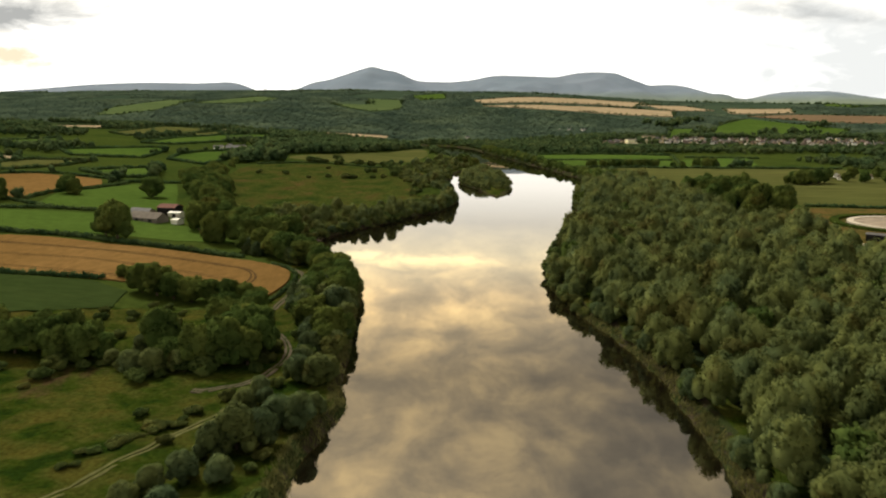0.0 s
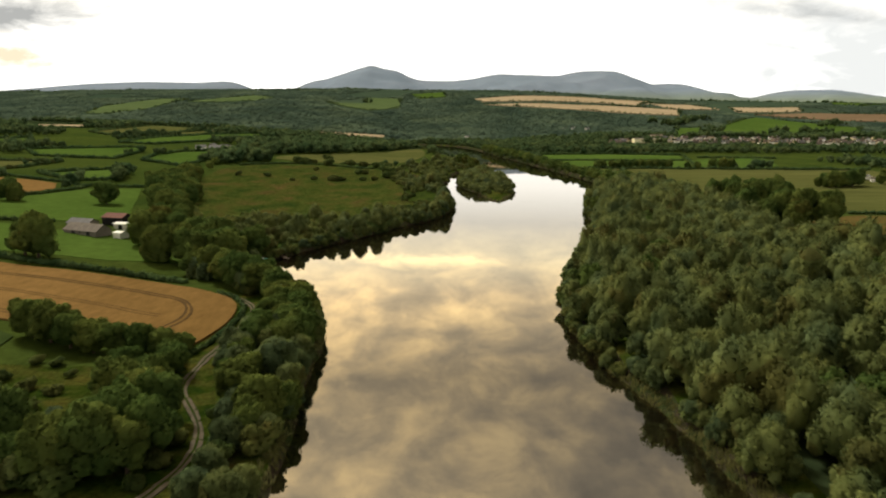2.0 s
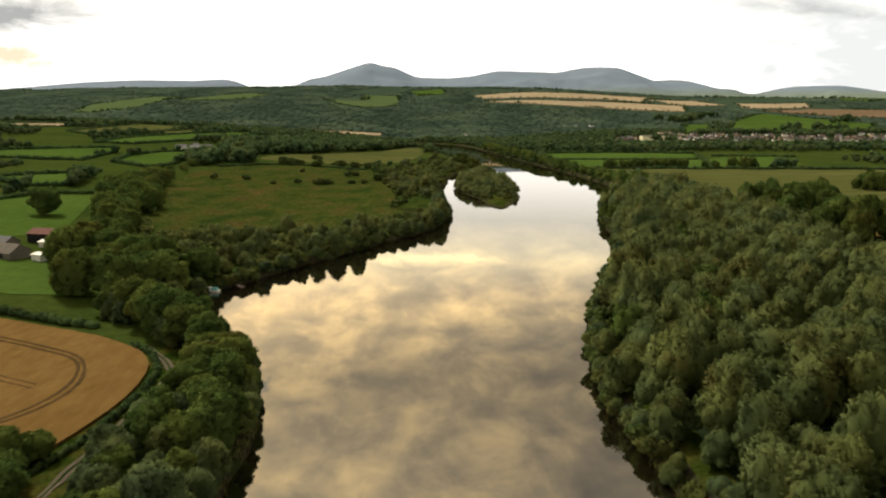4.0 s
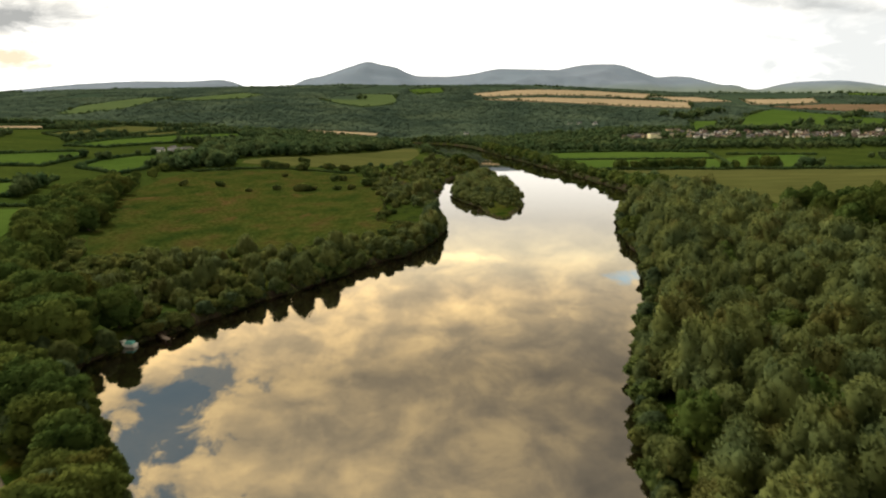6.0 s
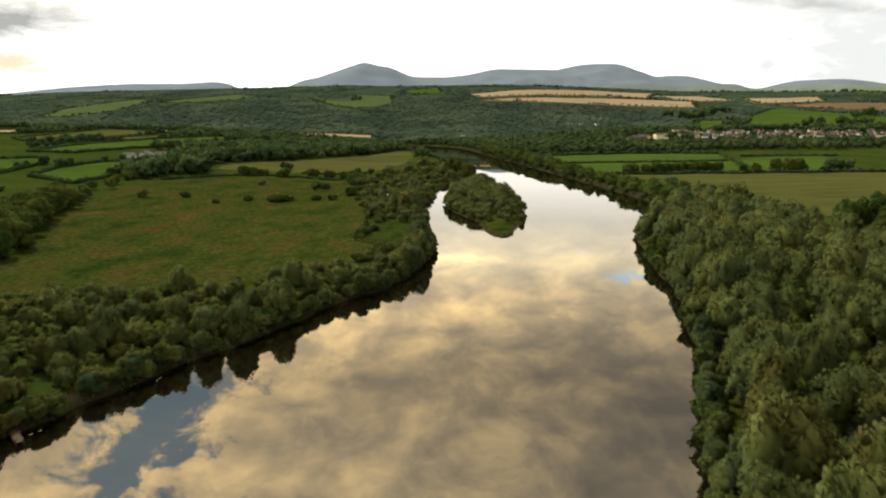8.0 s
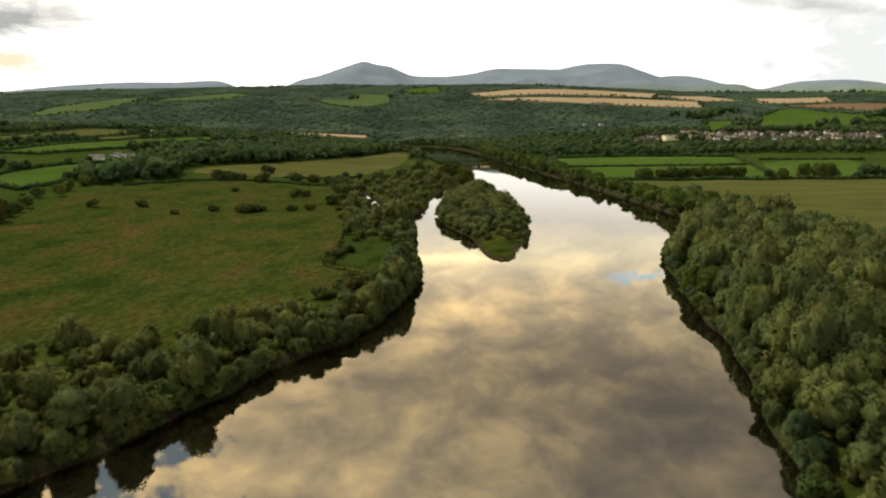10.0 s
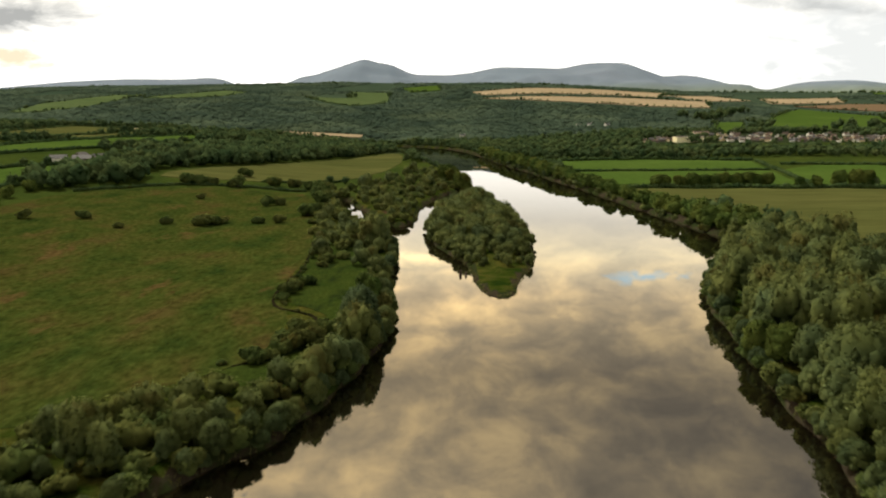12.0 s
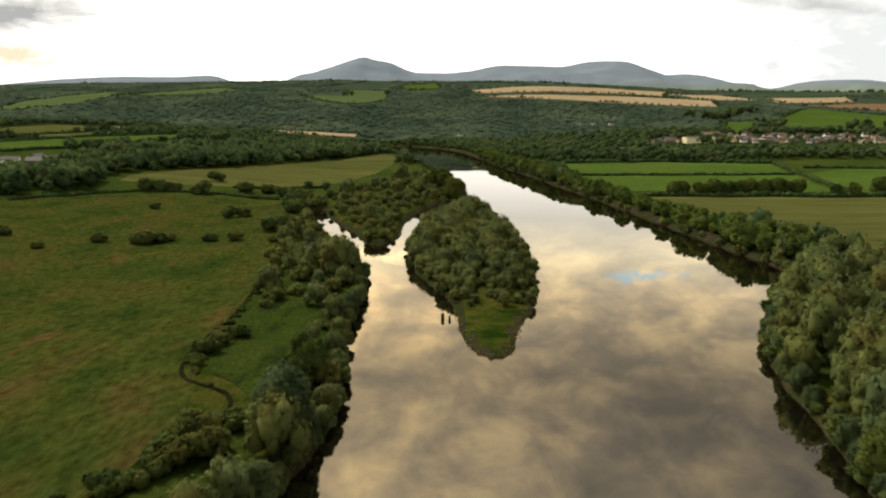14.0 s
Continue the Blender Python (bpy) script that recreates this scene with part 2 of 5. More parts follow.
M_STRAW = land("cut_straw_field", [(0.3, (0.265, 0.216, 0.140)), (0.7, (0.333, 0.271, 0.182))], 0.006, 0.05, (0.460, 0.940, 0.900), 0.35, 0.3)
M_TAWNY = land("tawny_rough_grass", [(0.34, (0.046, 0.054, 0.016)), (0.50, (0.084, 0.068, 0.022)), (0.66, (0.104, 0.072, 0.026))], 0.06, 0.6, None, 0.7, 0.6)
M_PLOUGH = land("ploughed_soil", [(0.3, (0.138, 0.099, 0.063)), (0.7, (0.175, 0.127, 0.081))], 0.008, 0.06, (0.368, 0.940, 0.900), 0.35, 0.3)
M_LANE = land("gravel_lane", [(0.3, (0.084, 0.073, 0.055)), (0.7, (0.128, 0.109, 0.084))], 0.2, 1.5)
M_TRACK = land("worn_grass_track", [(0.3, (0.084, 0.090, 0.036)), (0.7, (0.114, 0.118, 0.051))], 0.2, 1.0)
# moor over pasture, both paled and blued in the colour to stand for haze
M_HAZY_MOOR, nt, ln, b = material("hazy_moorland", 1.0, spec=0.0)
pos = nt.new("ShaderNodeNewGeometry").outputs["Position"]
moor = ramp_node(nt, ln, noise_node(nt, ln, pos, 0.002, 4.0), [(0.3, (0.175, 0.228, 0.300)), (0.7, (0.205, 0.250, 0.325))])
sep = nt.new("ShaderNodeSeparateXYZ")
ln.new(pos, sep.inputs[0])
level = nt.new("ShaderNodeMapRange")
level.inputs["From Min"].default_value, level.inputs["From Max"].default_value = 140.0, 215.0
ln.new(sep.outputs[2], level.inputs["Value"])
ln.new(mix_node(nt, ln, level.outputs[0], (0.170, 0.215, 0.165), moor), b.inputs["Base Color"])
M_WILLOW = leaf("willow_leaves", (0.066, 0.098, 0.048), (0.120, 0.172, 0.090), (0.148, 0.174, 0.060), 0.09, gloss=0.014)
M_OAK = leaf("broad_leaves", (0.057, 0.096, 0.027), (0.108, 0.164, 0.048), (0.136, 0.164, 0.043), 0.07, gloss=0.0)
M_BUSH = leaf("shrub_leaves", (0.060, 0.094, 0.031), (0.115, 0.158, 0.055), (0.133, 0.146, 0.049), 0.12, 2.5)
M_HEDGE = leaf("hedge_leaves", (0.036, 0.078, 0.038), (0.080, 0.129, 0.054), (0.086, 0.129, 0.054), 0.08, 1.2, gloss=0.0)
# hill floor tinted like the haze-coloured trees that stand on it
M_HAZY_FLOOR = land("hazy_hill_floor", [(0.3, (0.030, 0.050, 0.035)), (0.7, (0.046, 0.070, 0.045))], 0.004, 0.05, None, 0.3, 0.3)
M_WOOD = leaf("woodland_leaves", (0.047, 0.088, 0.042), (0.110, 0.162, 0.076), (0.122, 0.154, 0.062), 0.03, 0.6, depth=0.6, sprays_vary=0.7, relief=0.25, gloss=0.0)
# leaf colour lightened towards blue in place of aerial haze
M_HAZY_WOOD = leaf("hazy_hill_leaves", (0.066, 0.102, 0.081), (0.104, 0.150, 0.112), (0.111, 0.149, 0.093), 0.006, 0.2, depth=0.86, sprays_vary=0.3, relief=0.1, gloss=0.0)
M_REED = leaf("reed_blades", (0.102, 0.108, 0.040), (0.179, 0.175, 0.075), (0.145, 0.149, 0.063), 0.3)
M_BARK = plain("bark", (0.085, 0.068, 0.050), 0.95, scale=4.0)
M_WALL_WHITE = plain("white_render", (0.80, 0.79, 0.74), 0.85, scale=0.6, spread=0.12)
M_WALL_CREAM = plain("cream_render", (0.66, 0.55, 0.36), 0.85, scale=0.6, spread=0.12)
M_WALL_PALE = plain("pale_yellow_cladding", (0.84, 0.79, 0.52), 0.6, scale=0.4, spread=0.08)
M_WALL_GREY = plain("grey_render", (0.160, 0.147, 0.129), 0.85, scale=0.6, spread=0.15)
M_ROOF_SLATE = plain("slate_roof", (0.10, 0.10, 0.11), 0.6, scale=1.2)
M_ROOF_BROWN = plain("brown_tile_roof", (0.102, 0.074, 0.063), 0.7, scale=1.2)
M_ROOF_SHEET = plain("weathered_sheet_roof", (0.120, 0.104, 0.090), 0.7, scale=0.5, spread=0.4)
M_ROOF_RUST = plain("rusted_sheet_roof", (0.110, 0.036, 0.024), 0.7, scale=0.7, spread=0.4)
M_DARK = plain("dark_opening", (0.02, 0.02, 0.022), 0.4)
M_CONCRETE = plain("concrete", (0.46, 0.42, 0.36), 0.9, scale=0.4, spread=0.25)
M_SLUDGE = plain("dry_settling_bed", (0.255, 0.216, 0.176), 0.9, scale=0.12, spread=0.45)
M_HULL = plain("white_boat_paint", (0.72, 0.74, 0.72), 0.35, scale=1.0, spread=0.1)
M_TEAL = plain("turquoise_canvas", (0.13, 0.42, 0.40), 0.6, scale=2.0, spread=0.15)
M_TIMBER = plain("wet_timber", (0.075, 0.055, 0.040), 0.7, scale=3.0)

M_WATER, nt, ln, b = material("still_river_water", 0.03)
b.inputs["Base Color"].default_value = (0.0045, 0.0032, 0.0020, 1)
b.inputs["Roughness"].default_value = 0.6
b.inputs["Specular IOR Level"].default_value = 0.0
gloss = nt.new("ShaderNodeBsdfGlossy")
gloss.inputs["Roughness"].default_value = 0.012
gloss.inputs["Color"].default_value = (0.98, 0.95, 0.90, 1)
fres = nt.new("ShaderNodeFresnel")
fres.inputs["IOR"].default_value = 3.2
pos = nt.new("ShaderNodeNewGeometry").outputs["Position"]
ripple = noise_node(nt, ln, pos, 0.5, 3.0)
bn = nt.new("ShaderNodeBump")
bn.inputs["Strength"].default_value, bn.inputs["Distance"].default_value = 0.025, 0.05
ln.new(ripple, bn.inputs["Height"])
ln.new(bn.outputs[0], gloss.inputs["Normal"])
mixer = nt.new("ShaderNodeMixShader")
ln.new(fres.outputs[0], mixer.inputs[0])
ln.new(b.outputs[0], mixer.inputs[1])
ln.new(gloss.outputs[0], mixer.inputs[2])
ln.new(mixer.outputs[0], nt["Material Output"].inputs[0])


# ---- the lie of the land ----
def smooth(a):
    a = np.clip(a, 0, 1)
    return a * a * (3 - 2 * a)


def valley_height(x, y):
    """The land without the river's bed: flood plain, the rise to the west, the hill across the valley."""
    x, y = np.asarray(x, float), np.asarray(y, float)
    west = np.maximum(0, -x - 85) * 0.07 * (1 + 0.6 * smooth((y - 600) / 400))
    west = 60 * (1 - np.exp(-west / 60))
    east = 14 * smooth((y - 1050) / 350) * smooth((x - 100) / 250)
    ridge = np.interp(x, (-2000, -860, -360, 0, 220, 540, 870, 1170, 1550, 2000), (150, 160, 169, 165, 164, 150, 127, 117, 112, 102))
    a = np.clip((y - 1560) / 1540, 0, 1)
    a = 0.75 * a + 0.25 * smooth(a)
    fold = 6 * np.sin(x / 210 + y / 400) * smooth((y - 1700) / 500)
    hill = ridge * a * (1 - 0.5 * smooth((y - 3150) / 900)) + fold * (1 - smooth((y - 2700) / 400))
    return 2.2 + (west + east) * (1 - 0.8 * a) + hill


WEST_BANK = [(-28, -260), (-28, 60), (-25.5, 103), (-25, 114), (-22.5, 124), (-21, 133), (-21.5, 143), (-24, 156), (-24.5, 175), (-26, 195), (-27.5, 216), (-28, 231), (-33, 249),
             (-39, 262), (-55, 284), (-68, 301), (-73, 316), (-70, 327), (-62, 339), (-55, 353), (-42, 376), (-29, 397), (-17.5, 421), (-2, 441), (5, 464), (10.5, 497), (8, 524)]
WEST_BANK += [(5.5, 551), (6.5, 573), (3, 608), (-8, 645), (-16, 672), (-30, 708), (-42, 744), (-44, 765), (-38, 768), (-29, 735), (-20, 712), (-8, 684), (-2, 664), (4, 661), (9, 670),
             (9.5, 690), (9, 712), (13, 745), (21, 780), (35, 818), (38, 840), (30, 900), (24, 985), (12, 1060), (1, 1110), (-14, 1220), (-42, 1340), (-110, 1450), (-260, 1540)]
EAST_BANK = [(-260, 1590), (-80, 1530), (10, 1450), (50, 1330), (66, 1220), (80, 1080), (97, 985), (113, 865), (127, 764), (134, 690), (140, 645), (145, 610), (138, 594), (127, 580), (112, 552),
             (101, 531), (97.5, 515), (95, 498), (91, 475), (84, 422), (75, 382), (66, 354), (58, 330), (52, 312), (45, 285), (40, 255), (38.5, 235), (40.5, 218), (46, 187), (50.5, 160), (50, 133),
             (48.7, 116), (48.6, 102), (48, 60), (48, -260)]
ISLAND = [(40, 527.5), (44.5, 528.5), (49.5, 552), (55, 567), (60, 598), (59, 653), (54, 727), (48, 765), (43, 778), (37, 762), (22, 711), (13.8, 640), (21, 603), (31.5, 578), (33.6, 547), (36.5, 532)]


def rounded(poly, times=1, closed=True):
    """Corners cut, so that a bank or a field's edge bends instead of breaking."""
    p = np.asarray(poly, float)
    for _ in range(times):
        q = np.roll(p, -1, 0) if closed else p[1:]
        a = p if closed else p[:-1]
        r = np.empty((2 * len(a), 2))
        r[0::2], r[1::2] = a * 0.75 + q * 0.25, a * 0.25 + q * 0.75
        p = r if closed else np.vstack([p[:1], r, p[-1:]])
    return p


def wavy(poly, amount, step=3.0, seed=0):
    """The same outline with small coves and points."""
    out = []
    n = len(poly)
    for i in range(n):
        a, c = np.asarray(poly[i]), np.asarray(poly[(i + 1) % n])
        k = max(1, int(np.linalg.norm(c - a) / step)) if np.linalg.norm(c - a) < 120 else 1
        for j in range(k):
            p = a + (c - a) * j / k
            v = noise.noise_vector(Vector((p[0] * 0.13 + seed, p[1] * 0.13, 3.7)))
            out.append((p[0] + amount * v[0], p[1] + amount * v[1]))
    return np.array(out)


RIVER = wavy(rounded(WEST_BANK + EAST_BANK), 1.6)
ISLE = wavy(rounded(ISLAND), 1.0, seed=5)


def inside(poly, x, y):
    x, y = np.asarray(x, float), np.asarray(y, float)
    p = np.asarray(poly, float)
    q = np.roll(p, -1, 0)
    odd = np.zeros(x.shape, bool)
    for (ax, ay), (bx, by) in zip(p, q):
        if ay != by:
            odd ^= ((ay > y) != (by > y)) & (x < (bx - ax) * (y - ay) / (by - ay) + ax)
    return odd


def edge_distance(poly, x, y, closed=True):
    x, y = np.asarray(x, float), np.asarray(y, float)
    p = np.asarray(poly, float)
    best = np.full(x.shape, 1e9)
    for (ax, ay), (bx, by) in zip(p, np.roll(p, -1, 0)) if closed else zip(p[:-1], p[1:]):
        ux, uy = bx - ax, by - ay
        k = np.clip(((x - ax) * ux + (y - ay) * uy) / max(1e-9, ux * ux + uy * uy), 0, 1)
        best = np.minimum(best, np.hypot(x - ax - k * ux, y - ay - k * uy))
    return best


def shore(x, y):
    """Metres from the water's edge: land positive, water negative."""
    d = np.minimum(edge_distance(RIVER, x, y), edge_distance(ISLE, x, y))
    wet = inside(RIVER, x, y) & ~inside(ISLE, x, y)
    return np.where(wet, -d, d)


def spaced(stops):
    out = []
    for (a, c, s) in stops:
        out += list(np.arange(a, c, s))
    return np.array(out + [stops[-1][1]], float)


XS = spaced([(-4000, -1000, 150), (-1000, -400, 30), (-400, -120, 10), (-120, 170, 2.5), (170, 400, 10), (400, 1000, 30), (1000, 4000, 150)])
YS = spaced([(-600, -60, 60), (-60, 620, 3), (620, 900, 4), (900, 1300, 10), (1300, 1700, 20), (1700, 3300, 40), (3300, 5000, 170)])
GX, GY = np.meshgrid(XS, YS, indexing="ij")
S = np.full(GX.shape, 60.0)
near = (GX > -330) & (GX < 220) & (GY < 1650)
S[near] = shore(GX[near], GY[near])
GZ = valley_height(GX, GY)
isle_mask = inside(ISLE, GX, GY)
dry = np.where(isle_mask, 1.0, 2.2)
rise = np.where(S >= 0, np.minimum(1.0, 0.10 + S * np.where((GX > 0) & (GY < 245), 0.19, np.where((GX > 0) & (GY > 600), 0.35, 0.5))), np.maximum(-1.0, S * 0.35))
GZ = np.where(S > 8, GZ, np.where(S >= 0, GZ - 2.2 + dry * rise, 2.0 * rise))
GZ += np.where((S > 4) & (GX < -30) & (GY < 215), 0.45 * np.sin(GX * 0.63 + 3 * np.sin(GY * 0.21)) * np.sin(GY * 0.71 + 2 * np.sin(GX * 0.17)), 0)
GZ += np.where(S > 5, 0.25 * np.sin(GX * 0.11 + 2 * np.sin(GY * 0.05)) * np.sin(GY * 0.09), 0)


def ground(x, y):
    """The height of the built land at a place."""
    x, y = np.atleast_1d(np.asarray(x, float)), np.atleast_1d(np.asarray(y, float))
    i = np.clip(np.searchsorted(XS, x) - 1, 0, len(XS) - 2)
    j = np.clip(np.searchsorted(YS, y) - 1, 0, len(YS) - 2)
    u = np.clip((x - XS[i]) / (XS[i + 1] - XS[i]), 0, 1)
    v = np.clip((y - YS[j]) / (YS[j + 1] - YS[j]), 0, 1)
    return (GZ[i, j] * (1 - u) + GZ[i + 1, j] * u) * (1 - v) + (GZ[i, j + 1] * (1 - u) + GZ[i + 1, j + 1] * u) * v


def gz(x, y):
    return float(ground(x, y)[0])


def near_shore(x, y):
    """The same distance from the water, read from the land's own grid."""
    x, y = np.atleast_1d(np.asarray(x, float)), np.atleast_1d(np.asarray(y, float))
    i = np.clip(np.searchsorted(XS, x) - 1, 0, len(XS) - 2)
    j = np.clip(np.searchsorted(YS, y) - 1, 0, len(YS) - 2)
    u = np.clip((x - XS[i]) / (XS[i + 1] - XS[i]), 0, 1)
    v = np.clip((y - YS[j]) / (YS[j + 1] - YS[j]), 0, 1)
    return (S[i, j] * (1 - u) + S[i + 1, j] * u) * (1 - v) + (S[i, j + 1] * (1 - u) + S[i + 1, j + 1] * u) * v


def mesh_of(name, v, tris=None, quads=None, normals=None):
    """A mesh from arrays of corners, triangles and quads."""
    tris = np.zeros((0, 3), int) if tris is None else np.asarray(tris, int).reshape(-1, 3)
    quads = np.zeros((0, 4), int) if quads is None else np.asarray(quads, int).reshape(-1, 4)
    me = bpy.data.meshes.new(name)
    me.vertices.add(len(v))
    me.vertices.foreach_set("co", np.asarray(v, np.float32).ravel())
    me.loops.add(3 * len(tris) + 4 * len(quads))
    me.loops.foreach_set("vertex_index", np.concatenate([tris.ravel(), quads.ravel()]).astype(np.int32))
    me.polygons.add(len(tris) + len(quads))
    me.polygons.foreach_set("loop_start", np.concatenate([np.arange(len(tris)) * 3, 3 * len(tris) + np.arange(len(quads)) * 4]).astype(np.int32))
    me.polygons.foreach_set("use_smooth", np.ones(len(tris) + len(quads), bool))
    me.update(calc_edges=True)
    if normals is not None:
        soft = me.attributes.new("custom_normal", "FLOAT_VECTOR", "POINT")
        soft.data.foreach_set("vector", np.asarray(normals, np.float32).ravel())
    return me


def part(name, bm, mat, parent=None, label="", at=None):
    """One bmesh as one object, under a thing or a part."""
    me = bpy.data.meshes.new(name)
    bm.normal_update()
    bm.to_mesh(me)
    bm.free()
    me.materials.append(mat)
    ob = new(name, me)
    if parent is not None:
        ob.parent = parent
    if at is not None:
        ob.matrix_basis = at
    return tagged(ob, label)


nx, ny = GX.shape
idx = np.arange(nx * ny).reshape(nx, ny)
quads = np.stack([idx[:-1, :-1], idx[1:, :-1], idx[1:, 1:], idx[:-1, 1:]], -1).reshape(-1, 4)
me = mesh_of("ground", np.stack([GX, GY, GZ], -1).reshape(-1, 3), None, quads)
for m in (M_ROUGH, M_MUD, M_FLOOR, M_VALLEY, M_HAZY_FLOOR):
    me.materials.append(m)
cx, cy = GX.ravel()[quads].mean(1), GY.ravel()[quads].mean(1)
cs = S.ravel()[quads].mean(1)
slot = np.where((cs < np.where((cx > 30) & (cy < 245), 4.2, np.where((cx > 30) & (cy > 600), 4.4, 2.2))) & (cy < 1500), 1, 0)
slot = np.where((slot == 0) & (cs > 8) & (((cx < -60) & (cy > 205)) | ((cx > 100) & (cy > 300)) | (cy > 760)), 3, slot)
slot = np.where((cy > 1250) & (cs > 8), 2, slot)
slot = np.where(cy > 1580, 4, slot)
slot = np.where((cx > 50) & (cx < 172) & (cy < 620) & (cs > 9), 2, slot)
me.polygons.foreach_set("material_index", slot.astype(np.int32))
me.polygons.foreach_set("use_smooth", np.ones(len(quads), bool))
tagged(new("ground", me), "rough grass valley floor rising to wooded hills", "ground", kind="structure")

bm = bmesh.new()
bmesh.ops.create_grid(bm, x_segments=1, y_segments=1, size=1, matrix=Matrix.Translation((0, 700, 0)) @ Matrix.Diagonal((600, 1100, 1, 1)))
tagged(part("water", bm, M_WATER), "still brown river mirroring the evening clouds", "river", kind="structure")

# mountains along the horizon
RIDGE_X = (-2950, -2640, -2310, -1940, -1620, -1420, -1340, -1220, -1090, -985, -860, -760, -650, -540, -467, -395, -300, -230, -170, 40, 190, 300, 360, 545, 745, 830, 905, 1010, 1140, 1225, 1357, 1480, 1580,
           1700, 1850, 2030, 2160, 2270, 2420, 2570, 2700, 2900, 3300)
RIDGE_Z = (225, 248, 274, 284, 278, 288, 275, 225, 205, 232, 285, 300, 335, 370, 392, 368, 353, 318, 292, 286, 298, 322, 330, 325, 317, 335, 348, 351, 347, 312, 262, 270, 263, 232, 192, 176, 206, 222, 226, 227, 208, 165, 130)
mx, my = np.linspace(-3250, 3250, 330), np.linspace(3700, 4990, 36)
MX, MY = np.meshgrid(mx, my, indexing="ij")
k = 1.033
crest = 55 + (np.interp(mx / k, RIDGE_X, RIDGE_Z) - 55) * k
crest = np.convolve(np.pad(crest, 2, mode="edge"), np.array([1, 2, 3, 2, 1]) / 9, "valid")
away = (MY - 4900) / 1200
fall = np.where(away < 0, 1 - np.abs(away) ** 1.25, 1 - np.abs(away) * 3)
rough = np.array([[noise.fractal(Vector((a * 0.004, c * 0.004, 0.3)), 0.9, 2.1, 5) for c in my] for a in mx])
MZ = 40 + (crest[:, None] - 40) * fall + rough * 30 * np.clip(-away * 3, 0, 1)
idx = np.arange(MX.size).reshape(MX.shape)
quads = np.stack([idx[:-1, :-1], idx[1:, :-1], idx[1:, 1:], idx[:-1, 1:]], -1).reshape(-1, 4)
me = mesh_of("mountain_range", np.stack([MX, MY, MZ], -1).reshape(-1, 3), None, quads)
me.materials.append(M_HAZY_MOOR)
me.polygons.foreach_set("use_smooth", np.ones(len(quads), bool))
tagged(new("mountain_range", me), "bare mountains along the far horizon, coloured blue-grey for haze", "mountains", kind="structure")


# ---- fields, lanes ----
def draped(name, poly, mat, lift, step, label, category, kind="structure", curve=1):
    """A sheet of crop or grass laid over the land, with a low edge all round."""
    p = wavy(rounded(poly, curve), min(3.0, step * 0.06), step)
    bm = bmesh.new()
    bm.faces.new([bm.verts.new((x, y, 0)) for x, y in p])
    bmesh.ops.triangulate(bm, faces=bm.faces[:])
    for axis in (0, 1):
        lo, hi = p[:, axis].min(), p[:, axis].max()
        for c in np.arange(math.ceil(lo / step) * step, hi, step):
            no = (1, 0, 0) if axis == 0 else (0, 1, 0)
            bmesh.ops.bisect_plane(bm, geom=bm.verts[:] + bm.edges[:] + bm.faces[:], plane_co=(c, c, 0), plane_no=no)
    co = np.array([v.co[:] for v in bm.verts])
    for v, z in zip(bm.verts, ground(co[:, 0], co[:, 1])):
        v.co.z = z + lift
    rim = bmesh.ops.extrude_edge_only(bm, edges=[e for e in bm.edges if e.is_boundary])
    for v in rim["geom"]:
        if isinstance(v, bmesh.types.BMVert):
            v.co.z -= lift + 0.4
    bmesh.ops.recalc_face_normals(bm, faces=bm.faces[:])
    return tagged(part(name, bm, mat), label, category, kind=kind)


def strip(name, path, width, mat, lift, label="", category="", parent=None, kind="", step=2.0):
    """A lane, a wheel track or a ditch: a band along a path, on the land."""
    p = rounded(path, 2, closed=False)
    seg = np.r_[0, np.cumsum(np.hypot(*np.diff(p, axis=0).T))]
    n = max(2, int(seg[-1] / step))
    s = np.linspace(0, seg[-1], n)
    c = np.stack([np.interp(s, seg, p[:, 0]), np.interp(s, seg, p[:, 1])], -1)
    t = np.gradient(c, axis=0)
    t /= np.linalg.norm(t, axis=1)[:, None]
    side = np.stack([-t[:, 1], t[:, 0]], -1)
    w = width / 2 * (1 + 0.15 * np.sin(s * 0.4) + 0.1 * np.sin(s * 1.3))
    bm = bmesh.new()
    rows = []
    for q, sd, ww in zip(c, side, w):
        ring = []
        for o, dz_ in ((1, -0.3), (0.96, 0), (0, 0.03), (-0.96, 0), (-1, -0.3)):
            x, y = q + sd * ww * o
            ring.append(bm.verts.new((x, y, gz(x, y) + lift + dz_)))
        rows.append(ring)
    for a, d in zip(rows, rows[1:]):
        for i in range(4):
            bm.faces.new((a[i], a[i + 1], d[i + 1], d[i]))
    bmesh.ops.recalc_face_normals(bm, faces=bm.faces[:])
    ob = part(name, bm, mat, parent)
    return tagged(ob, label, category, kind=kind)


FIELDS = []
FIELDS += [
    ("wheat_field", [(-200, 300), (-160, 297), (-129, 290), (-102, 284), (-82, 278), (-69, 269), (-62, 263), (-57, 254), (-55, 241), (-56, 228), (-60, 209), (-78, 220), (-110, 236), (-155, 235), (-215, 240)], M_WHEAT, 0.55, "ripe golden wheat field with curving tramlines"),
    ("root_crop_field", [(-210, 232), (-155, 232), (-120, 232), (-104, 222), (-100, 203), (-125, 190), (-200, 180)], M_DARK_CROP, 0.35, "dark green root crop field beside the wood"),
    ("pasture", [(-239, 366), (-189, 370), (-123, 345), (-95, 313), (-120, 309), (-150, 314), (-203, 314), (-240, 314)], M_PASTURE, 0.2, "bright green pasture below the farm buildings"),
    ("pasture", [(-233, 398), (-245, 440), (-226, 505), (-200, 522), (-180, 470), (-158, 408), (-174, 386), (-214, 384)], M_PASTURE, 0.2, "bright green pasture behind the farm with a lone tree"),
]
